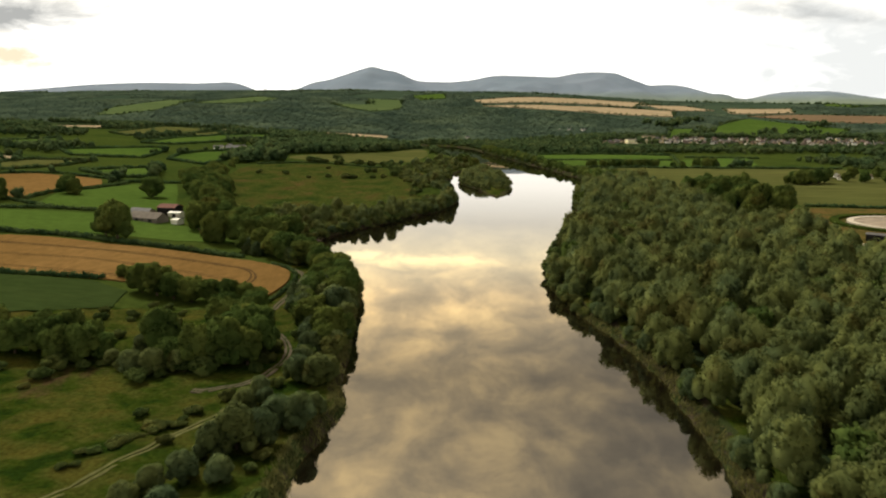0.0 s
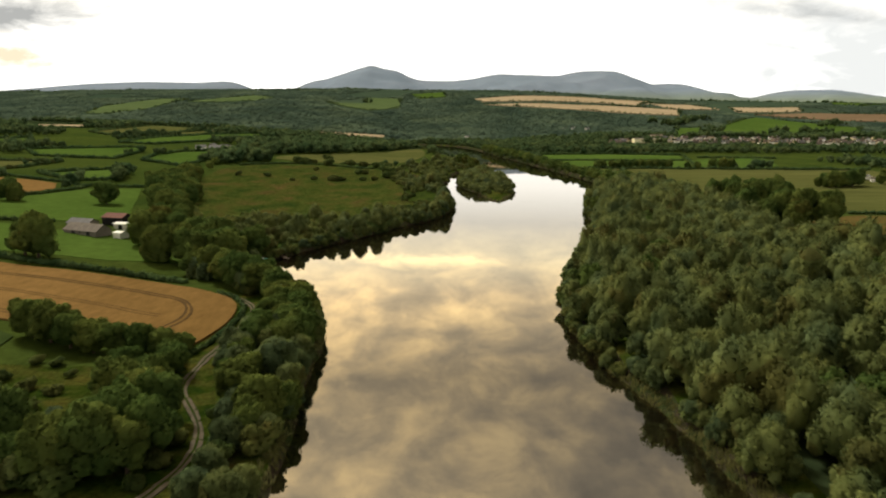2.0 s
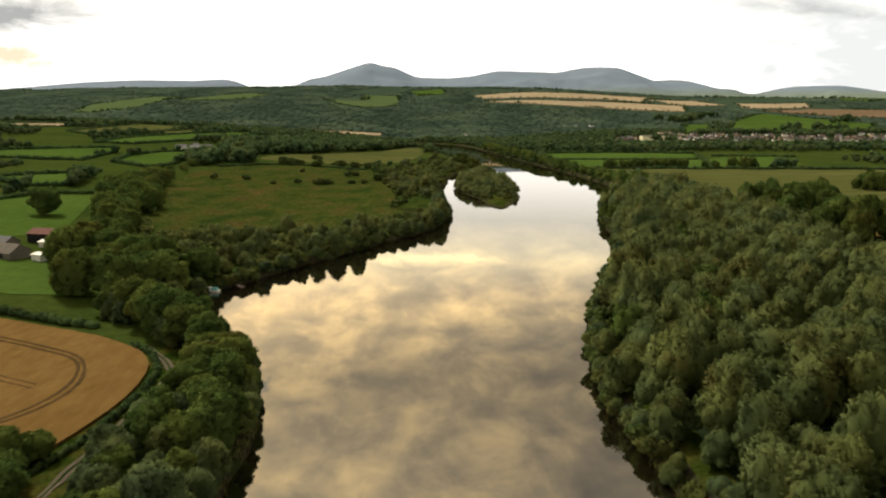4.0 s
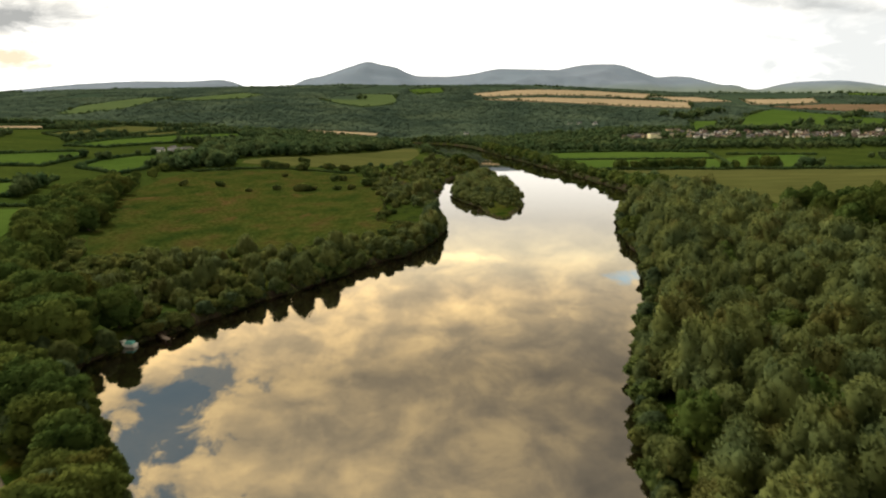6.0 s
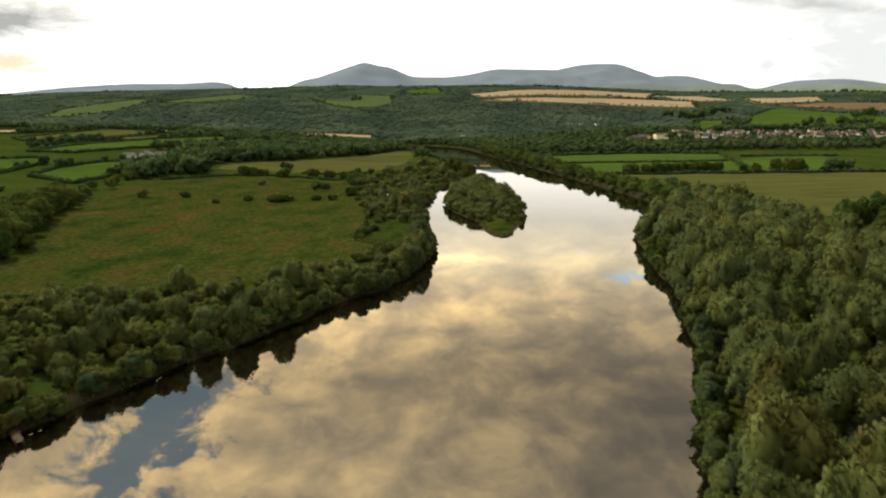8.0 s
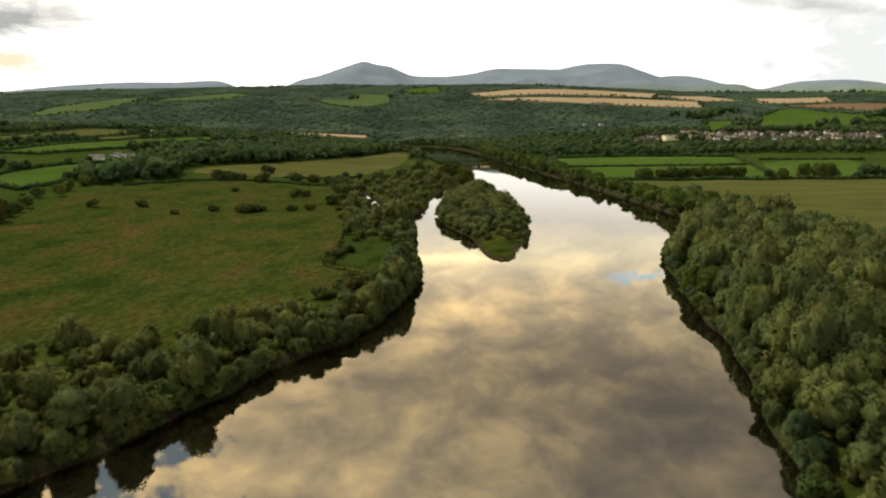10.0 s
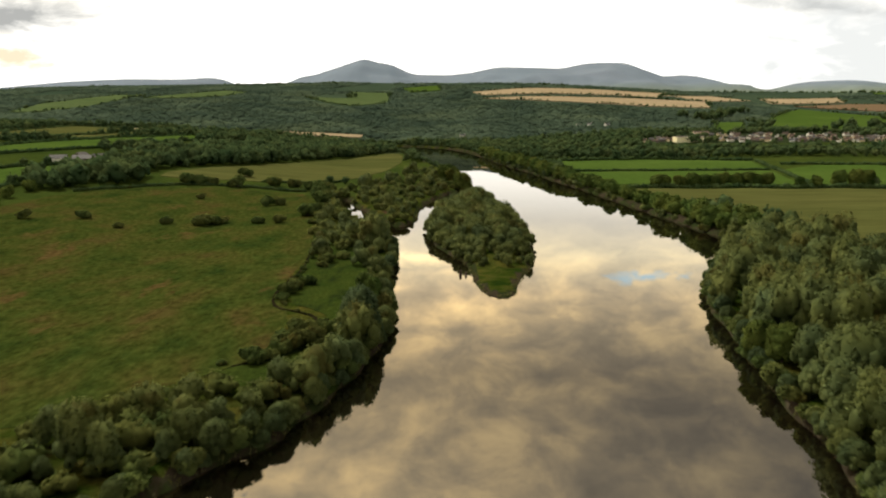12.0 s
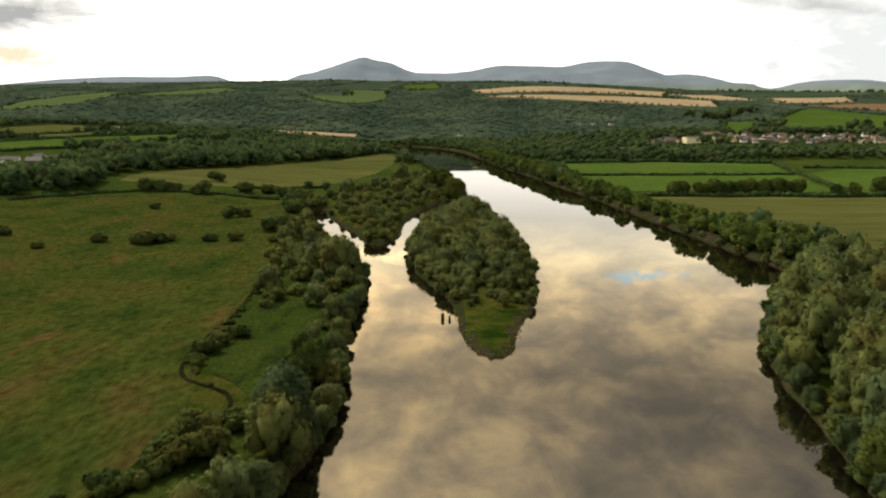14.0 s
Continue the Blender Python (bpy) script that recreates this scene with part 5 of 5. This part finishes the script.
def copses(x, y):
    v = np.array([noise.noise(Vector((a * 0.008, c * 0.008, 1.5))) for a, c in zip(x, y)])
    thick = np.where(y > 1080, -0.4, np.where((x < -150) & (y > 800), 0.0, 0.05))
    thick = np.where((x < -230) & (y < 1500), 0.14, thick)
    return (v > thick) & clear_of_fields(x, y, 5.0, 12.0) & (near_shore(x, y) > 8) & ~((x > 290) & (y > 1180) & (y < 1445) & (v < 0.33)) & ~((x > 140) & (x < 460) & (y < 1090) & (v < 0.25)) & ~((x > -200) & (x < 30) & (y < 850))


mid.grow(FAR_TREES, scatter(wedge, 11.5, 31, keep=copses), 1.15, 0.3)
for path, size in (([(26, 990), (12, 1062), (0, 1112), (-16, 1222), (-44, 1342), (-112, 1455), (-255, 1545)], 0.85), ([(-250, 1600), (-78, 1540), (16, 1462), (58, 1340), (76, 1225), (94, 1085)], 0.9)):
    p = np.asarray(path, float)
    seg = np.r_[0, np.cumsum(np.hypot(*np.diff(p, axis=0).T))]
    for s in np.arange(0, seg[-1], 3.2):
        x, y = np.interp(s, seg, p[:, 0]) + mid.rng.uniform(-7, 7), np.interp(s, seg, p[:, 1]) + mid.rng.uniform(-7, 7)
        if near_shore(x, y)[0] > 0.8:
            mid.put(FAR_TREES, x, y, size * mid.rng.uniform(0.45, 0.95))
for k in range(150):
    x = mid.rng.uniform(296, 900)
    mid.put(FAR_TREES, x, 1268 - (x - 318) * 0.13 + mid.rng.uniform(-14, 110), mid.rng.uniform(0.35, 0.75), mid.rng.uniform(0.9, 1.3))
for poly in OPEN[4:15]:
    p = np.vstack([poly, poly[:1]])
    p = poly.mean(0) + (p - poly.mean(0)) * 1.06
    seg = np.r_[0, np.cumsum(np.hypot(*np.diff(p, axis=0).T))]
    for s in np.arange(0, seg[-1], 8.0):
        x, y = np.interp(s, seg, p[:, 0]), np.interp(s, seg, p[:, 1])
        thick = noise.noise(Vector((x * 0.015, y * 0.015, 6.0)))
        if mid.rng.uniform() < 0.25 + 1.2 * thick and not any(inside(q, x, y + k) for q in OPEN[4:15] for k in (8, 20, 35)):
            mid.put(FAR_TREES, x + mid.rng.uniform(-4, 4), y + mid.rng.uniform(-4, 4), mid.rng.uniform(0.5, 0.9) + 0.9 * max(0, thick))
for poly in OPEN[23:]:
    p = np.vstack([poly, poly[:1]])
    seg = np.r_[0, np.cumsum(np.hypot(*np.diff(p, axis=0).T))]
    for s in np.arange(0, seg[-1], 7.0):
        x, y = np.interp(s, seg, p[:, 0]), np.interp(s, seg, p[:, 1])
        thick = noise.noise(Vector((x * 0.012, y * 0.012, 3.0)))
        if mid.rng.uniform() < 0.55 + thick:
            mid.put(FAR_TREES, x + mid.rng.uniform(-6, 6), y + mid.rng.uniform(-6, 6), mid.rng.uniform(0.3, 0.7) + 0.9 * max(0, thick) * mid.rng.uniform(0.5, 1.2), sink=-1.0)
for cx, cy, n, size in ((700, 1560, 9, 1.7), (735, 1570, 7, 1.8), (790, 1590, 8, 2.1), (830, 1600, 7, 1.7), (868, 1640, 3, 1.6), (930, 1780, 8, 1.9), (972, 1800, 6, 2.2), (1010, 1850, 5, 1.6), (620, 1640, 9, 1.7), (590, 1600, 8, 1.6), (640, 1720, 4, 1.3),
                        (560, 1780, 14, 1.8), (600, 1820, 12, 1.8), (640, 1880, 12, 1.9), (690, 1930, 9, 1.8), (540, 1850, 10, 1.8), (-250, 2420, 4, 1.7)):
    for _ in range(n):
        mid.put(FAR_TREES, cx + mid.rng.normal(0, 9), cy + mid.rng.normal(0, 9), size * mid.rng.uniform(0.6, 1.15), 1.15, sink=-0.6)
belt = [(-205, 742), (-178, 790), (-176, 815), (-196, 880), (-140, 995), (-60, 1262), (-40, 1300), (-150, 1330), (-235, 1000), (-232, 880), (-232, 850), (-226, 745)]
mid.grow(FAR_TREES, scatter(belt, 9.5, 32, keep=lambda x, y: clear_of_fields(x, y, 6.0, 14.0)), 1.5, 0.35)
for x in np.arange(-1700, 1750, 9.0):
    k = noise.noise(Vector((x * 0.006, 0.0, 7.0))) + 0.6 * noise.noise(Vector((x * 0.03, 0.0, 2.0)))
    if k > 0.12 or (x > 1050 and k > -0.3):
        y = CREST + mid.rng.uniform(-30, 30)
        mid.put(FAR_TREES, x, y, mid.rng.uniform(0.7, 1.2) + max(0.0, k) * 1.2, 1.0, sink=2.0)
mid.build()

far = Heap("hill_woods", M_HAZY_WOOD, "woods covering the hillside across the valley, haze in their colour", "woodland", 15)
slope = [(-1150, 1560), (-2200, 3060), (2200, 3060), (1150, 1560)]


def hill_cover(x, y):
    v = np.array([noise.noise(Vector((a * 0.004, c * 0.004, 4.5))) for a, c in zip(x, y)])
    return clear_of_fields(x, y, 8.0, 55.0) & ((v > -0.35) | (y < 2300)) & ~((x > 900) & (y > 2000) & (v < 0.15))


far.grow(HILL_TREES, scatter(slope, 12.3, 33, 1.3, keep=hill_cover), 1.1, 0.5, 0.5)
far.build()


# ---- reeds on the banks ----
def tufts(name, pts, height, mat, label, seed, blades=5, width=0.22):
    rng = np.random.default_rng(seed)
    n = len(pts) * blades
    base = np.repeat(pts, blades, 0) + rng.normal(0, 0.35, (n, 2))
    z = np.maximum(ground(base[:, 0], base[:, 1]), 0.0) - 0.1
    a = rng.uniform(0, math.tau, n)
    h = height * rng.uniform(0.6, 1.3, n) * np.interp(base[:, 1], (240, 500), (1.0, 0.55))
    lean = rng.normal(0, 0.35, (n, 2)) * h[:, None]
    w = width * rng.uniform(0.6, 1.4, n)
    cx, cy = np.cos(a) * w, np.sin(a) * w
    p0 = np.stack([base[:, 0] - cx, base[:, 1] - cy, z], -1)
    p1 = np.stack([base[:, 0] + cx, base[:, 1] + cy, z], -1)
    p2 = np.stack([base[:, 0] + lean[:, 0], base[:, 1] + lean[:, 1], z + h], -1)
    v = np.stack([p0, p1, p2], 1).reshape(-1, 3)
    me = mesh_of(name, v, np.arange(3 * n).reshape(-1, 3))
    me.materials.append(mat)
    return tagged(new(name, me), label, "grass", kind="stuff")


r = np.random.default_rng(10)
cand = np.stack([r.uniform(-80, 160, 420000), r.uniform(85, 1000, 420000)], -1)
sh = near_shore(cand[:, 0], cand[:, 1])
wide = np.interp(cand[:, 1], (85, 180, 230, 300), (3.6, 2.6, 1.8, 1.4))
tufts("reeds", cand[(sh > 0.0) & (sh < wide) & (r.uniform(size=len(sh)) < np.where(cand[:, 1] < 260, 1.0, np.where(cand[:, 1] < 590, 0.35, 0.05)))], 1.0, M_REED, "dry reeds and rank grass along the water's edge", 41, 6, 0.13)
# winding ditch through the meadow
DITCH = [(-31, 612), (-27, 590), (-24.5, 560), (-25, 546), (-26, 529), (-25, 519), (-22, 512), (-15, 508), (-10, 504), (-8, 497), (-9.5, 489), (-12, 481), (-15, 472), (-18, 469), (-21, 467.5)]
strip("ditch_bank", DITCH, 0.9, M_DITCH, 0.20, "muddy bank of a narrow meadow ditch", "ditch", kind="structure", step=1.2)


# ---- buildings ----
def box(bm, x0, y0, z0, x1, y1, z1):
    g = bmesh.ops.create_cube(bm, size=1, matrix=Matrix.Translation(((x0 + x1) / 2, (y0 + y1) / 2, (z0 + z1) / 2)) @ Matrix.Diagonal((x1 - x0, y1 - y0, z1 - z0, 1)))
    return g["verts"]


def gable_walls(w, d, h, rise):
    """Walls of a house with its ridge along x, gables up to the roof."""
    bm = bmesh.new()
    a = [bm.verts.new((x, y, z)) for z in (-0.6, h) for x, y in ((-w / 2, -d / 2), (w / 2, -d / 2), (w / 2, d / 2), (-w / 2, d / 2))]
    e, f = bm.verts.new((-w / 2, 0, h + rise)), bm.verts.new((w / 2, 0, h + rise))
    for q in ((0, 1, 5, 4), (2, 3, 7, 6)):
        bm.faces.new([a[i] for i in q])
    bm.faces.new((a[1], a[2], a[6], f, a[5]))
    bm.faces.new((a[3], a[0], a[4], e, a[7]))
    bm.faces.new((a[4], a[5], f, e))
    bm.faces.new((a[6], a[7], e, f))
    bm.faces.new((a[3], a[2], a[1], a[0]))
    return bm


def gable_roof(w, d, h, rise, over=0.35, thick=0.18):
    bm = bmesh.new()
    k = rise / (d / 2)
    for s in (-1, 1):
        p = []
        for x in (-w / 2 - over, w / 2 + over):
            for y, z in ((0, h + rise), (s * (d / 2 + over), h - k * over)):
                p += [bm.verts.new((x, y, z + 0.03)), bm.verts.new((x, y, z + 0.03 + thick))]
        for q in ((0, 2, 6, 4), (1, 5, 7, 3), (0, 1, 3, 2), (4, 6, 7, 5), (2, 3, 7, 6), (0, 4, 5, 1)):
            bm.faces.new([p[i] for i in q])
    bmesh.ops.recalc_face_normals(bm, faces=bm.faces[:])
    return bm


def building(name, x, y, turn, w, d, h, rise, wall, roof, label, category="house", group="", chimney=True, openings=()):
    top = new(name)
    top.empty_display_size = 0.5
    top.matrix_basis = pose(x, y, gz(x, y) + 0.1, 0, 0, turn)
    part("wall", gable_walls(w, d, h, rise), wall, top)
    part("roof", gable_roof(w, d, h, rise), roof, top)
    if chimney:
        for sx in (-1, 1):
            bm = bmesh.new()
            box(bm, sx * (w / 2 - 0.7) - 0.4, -0.3, h + rise - 0.8, sx * (w / 2 - 0.7) + 0.4, 0.3, h + rise + 0.9)
            box(bm, sx * (w / 2 - 0.7) - 0.15, -0.15, h + rise + 0.9, sx * (w / 2 - 0.7) + 0.15, 0.15, h + rise + 1.2)
            part("chimney", bm, wall, top)
    for kind, ox, oz, ow, oh in openings:
        bm = bmesh.new()
        box(bm, ox - ow / 2, -d / 2 - 0.05, oz, ox + ow / 2, -d / 2 + 0.1, oz + oh)
        part(kind, bm, M_DARK, top)
    return tagged(top, label, category, group)


# farm in the pasture
building("barn", -153, 357, -24, 20, 8, 1.9, 2.6, M_WALL_GREY, M_ROOF_SHEET, "long low stone barn with weathered sheet roof", "barn", "farm buildings", False, (("door", -4, 0, 2.2, 1.8), ("door", 5, 0, 2.2, 1.8), ("window", 0, 0.8, 0.9, 0.7)))
building("barn", -161, 369, -22, 13, 6, 2.6, 1.8, M_WALL_GREY, M_ROOF_SLATE, "dark-roofed stone outbuilding of the farm", "barn", "farm buildings", False, (("door", 0, 0, 2.2, 2.1),))
building("hay_shed", -152, 384, -14, 11, 8, 3.8, 1.6, M_DARK, M_ROOF_RUST, "open-fronted hay shed with a rusty red roof", "shed", "farm buildings", False)
building("shed", -145, 374.5, -14, 7, 5, 2.3, 0.5, M_WALL_WHITE, M_HULL, "small white sheet-roofed shed in the farmyard", "shed", "farm buildings", False, (("door", 0, 0, 2.0, 1.9),))
building("lean_to", -136.5, 353, -20, 4, 5, 2.2, 0.5, M_WALL_WHITE, M_HULL, "white lean-to shed at the barn's end", "shed", "farm buildings", False)
# farm on the rise and scattered houses
for x, y, turn, w, d, h, wall, roof in ((-283, 884, 10, 12, 7, 2.6, M_WALL_WHITE, M_ROOF_SLATE), (-268, 892, 5, 15, 8, 2.6, M_WALL_GREY, M_ROOF_SLATE), (-256, 898, -15, 9, 7, 2.6, M_WALL_WHITE, M_ROOF_SHEET), (-276, 906, 80, 10, 7, 3.4, M_WALL_GREY, M_ROOF_SLATE), (-262, 908, 20, 10, 6, 3.0, M_WALL_WHITE, M_ROOF_SLATE)):
    building("farm_building", x, y, turn, w, d, h, 2.6, wall, roof, "farm building with pale walls among trees", "farm building", "farm on the rise", False)
for x, y, turn, wall in ((57, 1640, 10, M_WALL_WHITE), (283, 1690, 10, M_WALL_WHITE), (305, 1698, -10, M_WALL_WHITE), (335, 1682, 20, M_WALL_WHITE)):
    building("house", x, y, turn, 9, 6.5, 3.6, 2.4, wall, M_ROOF_SLATE, "white rendered country house with a slate roof", "house", "scattered houses", True, (("door", 0, 0, 1.0, 2.0), ("window", -2.8, 1.0, 1.1, 1.2), ("window", 2.8, 1.0, 1.1, 1.2)))
for x, y, turn, w, roof in ((356, 656, 15, 6.5, M_ROOF_SLATE), (373, 650, -20, 7.5, M_ROOF_SHEET), (388, 640, 30, 6, M_ROOF_SLATE), (400, 656, 5, 8, M_ROOF_BROWN), (380, 672, 70, 6, M_ROOF_SLATE)):
    building("farm_building", x, y, turn, w, 5.0, 2.3, 1.6, M_WALL_WHITE, roof, "white farm building behind a clump of trees", "farm building", "farm across the river", False, (("door", 0, 0, 1.2, 2.0), ("window", 2.4, 1.0, 1.0, 1.0)))
# town along the foot of the hill
r = np.random.default_rng(17)
for row, (y0, rise_) in enumerate(((1290, 0), (1308, 0.3), (1328, 0.6), (1352, 0.7), (1385, 0.8), (1412, 0.8))):
    x = 296 + 14 * row
    while x < 880:
        gap = r.uniform(7, 14) if row < 3 else r.uniform(12, 40)
        if r.uniform() < 0.82:
            wall = (M_WALL_WHITE, M_WALL_CREAM, M_WALL_GREY)[int(r.choice(3, p=(0.42, 0.26, 0.32)))]
            w = r.uniform(5.5, 9.5)
            building("house", x, y0 + (x - 318) * -0.13 + r.uniform(-9, 9), r.uniform(-25, 25) + (90 if r.uniform() < 0.2 else 0), w, 6.0, r.uniform(2.0, 3.0), r.uniform(1.6, 2.4), wall, (M_ROOF_SLATE, M_ROOF_BROWN)[int(r.uniform() < 0.6)],
                     "terraced town house with pale walls and pitched roof", "house", "town houses", bool(r.uniform() < 0.5))
        x += gap
building("warehouse", 352, 1276, 4, 38, 16, 6.5, 1.2, M_WALL_PALE, M_ROOF_SHEET, "long cream warehouse on the edge of town", "warehouse", "town houses", False)
building("warehouse", 400, 1366, -6, 22, 14, 6.0, 1.8, M_WALL_CREAM, M_ROOF_BROWN, "cream hall among the town houses", "warehouse", "town houses", False)

# settling basin beyond the wood
basin = new("settling_basin")
basin.matrix_basis = pose(252, 372, gz(252, 372))


def ring(bm, r0, r1, z0, z1, n=64):
    lo = [[bm.verts.new((rr * math.cos(k * math.tau / n), rr * math.sin(k * math.tau / n), z)) for k in range(n)] for rr, z in ((r0, z0), (r0, z1), (r1, z1), (r1, z0))]
    for a, d in zip(lo, lo[1:]):
        for k in range(n):
            bm.faces.new((a[k], a[(k + 1) % n], d[(k + 1) % n], d[k]))


bm = bmesh.new()
ring(bm, 25.5, 29, -0.5, 0.9)
bmesh.ops.recalc_face_normals(bm, faces=bm.faces[:])
part("rim", bm, M_CONCRETE, basin)
bm = bmesh.new()
bmesh.ops.create_circle(bm, cap_ends=True, segments=64, radius=25.6, matrix=Matrix.Translation((0, 0, 0.45)))
part("bed", bm, M_SLUDGE, basin)
tagged(basin, "round concrete settling basin with a dry bed", "basin")
bm = bmesh.new()
ring(bm, 33, 37.5, -0.6, 1.1)
bmesh.ops.recalc_face_normals(bm, faces=bm.faces[:])
tagged(part("grass_bank", bm, M_LUSH, None, at=pose(252, 372, gz(252, 372))), "low green bank round the settling basin", "bank", kind="structure")
building("pump_house", 207, 322, -38, 13, 6, 3.0, 0.5, M_DARK, M_ROOF_SLATE, "dark flat-roofed pump house beside the basin", "pump house", "", False)
bm = bmesh.new()
box(bm, -8, -2.2, -0.3, 8, 2.2, 0.18)
bmesh.ops.bevel(bm, geom=bm.edges[:], offset=0.06, segments=1)
tagged(part("apron", bm, M_CONCRETE, None, at=pose(200, 310, gz(200, 310), 0, 0, -38)), "pale concrete apron before the pump house", "pavement", kind="structure")


# ---- on the water ----
def boat(x, y, turn):
    top = new("cabin_boat")
    top.matrix_basis = pose(x, y, 0, 0, 0, turn)
    bm = bmesh.new()
    rings = []
    for u in np.linspace(0, 1, 9):
        half = 1.0 * (1 - max(0.0, (u - 0.45) / 0.55) ** 2.2) + 0.02
        keel, deck_z = -0.25 + 0.35 * max(0, u - 0.6), 0.75 + 0.35 * u * u
        rings.append([bm.verts.new((-2.8 + 5.6 * u, yy * half, zz)) for yy, zz in ((-1, deck_z), (-0.88, 0.1), (0, keel), (0.88, 0.1), (1, deck_z), (0, deck_z + 0.06))])
    for a, d in zip(rings, rings[1:]):
        for k in range(6):
            bm.faces.new((a[k], a[(k + 1) % 6], d[(k + 1) % 6], d[k]))
    bm.faces.new(rings[0])
    bmesh.ops.recalc_face_normals(bm, faces=bm.faces[:])
    part("hull", bm, M_HULL, top)
    bm = bmesh.new()
    for v in box(bm, -0.2, -0.75, 0.75, 1.6, 0.75, 1.55):
        if v.co.z > 1:
            v.co.x = v.co.x * 0.75 + 0.05
            v.co.y *= 0.85
    bmesh.ops.bevel(bm, geom=bm.edges[:], offset=0.08, segments=2)
    cabin = part("cabin", bm, M_HULL, top)
    for sy in (-1, 1):
        bm = bmesh.new()
        box(bm, 0.1, sy * 0.70 - 0.03, 1.1, 1.0, sy * 0.70 + 0.03, 1.38)
        part("window", bm, M_DARK, cabin)
    bm = bmesh.new()
    for v in box(bm, -2.3, -0.85, 0.8, -0.5, 0.85, 1.40):
        if v.co.z > 1:
            v.co.y *= 0.8
    bmesh.ops.bevel(bm, geom=bm.edges[:], offset=0.15, segments=2)
    part("canopy", bm, M_TEAL, top, "turquoise canvas cockpit canopy")
    return tagged(top, "small white cabin boat with turquoise canopy moored", "boat")


boat(-69.0, 329.4, 172)


def jetty(x, y, turn):
    top = new("jetty")
    top.matrix_basis = pose(x, y, 0, 0, 0, turn)
    for k in range(12):
        bm = bmesh.new()
        box(bm, -0.7, -3.6 + 0.6 * k, 0.75, 0.7, -3.06 + 0.6 * k, 0.82)
        part("plank", bm, M_TIMBER, top)
    for px_ in (-0.6, 0.6):
        for py_ in (-3.3, 0, 3.3):
            bm = bmesh.new()
            bmesh.ops.create_cone(bm, cap_ends=True, segments=8, radius1=0.12, radius2=0.10, depth=2.6, matrix=Matrix.Translation((px_, py_, 0.1)))
            part("post", bm, M_TIMBER, top)
    return tagged(top, "short dark timber jetty at the bank", "jetty")


jetty(-61.5, 334.5, 40)
for x, y, s in ((29.2, 558.5, 1.0), (31.0, 557.5, 0.7)):
    top = new("mooring_stump")
    top.matrix_basis = pose(x, y, 0)
    bm = bmesh.new()
    g = bmesh.ops.create_cone(bm, cap_ends=True, segments=10, radius1=0.55 * s, radius2=0.42 * s, depth=1.5 * s + 1.5, matrix=Matrix.Translation((0, 0, (1.5 * s - 1.5) / 2)))
    for v in bm.verts:
        v.co += 0.06 * noise.noise_vector(v.co * 2 + Vector((x, y, 0)))
    part("post", bm, M_TIMBER, top)
    tagged(top, "dark weathered timber stump standing in water", "post", "stumps in the river")
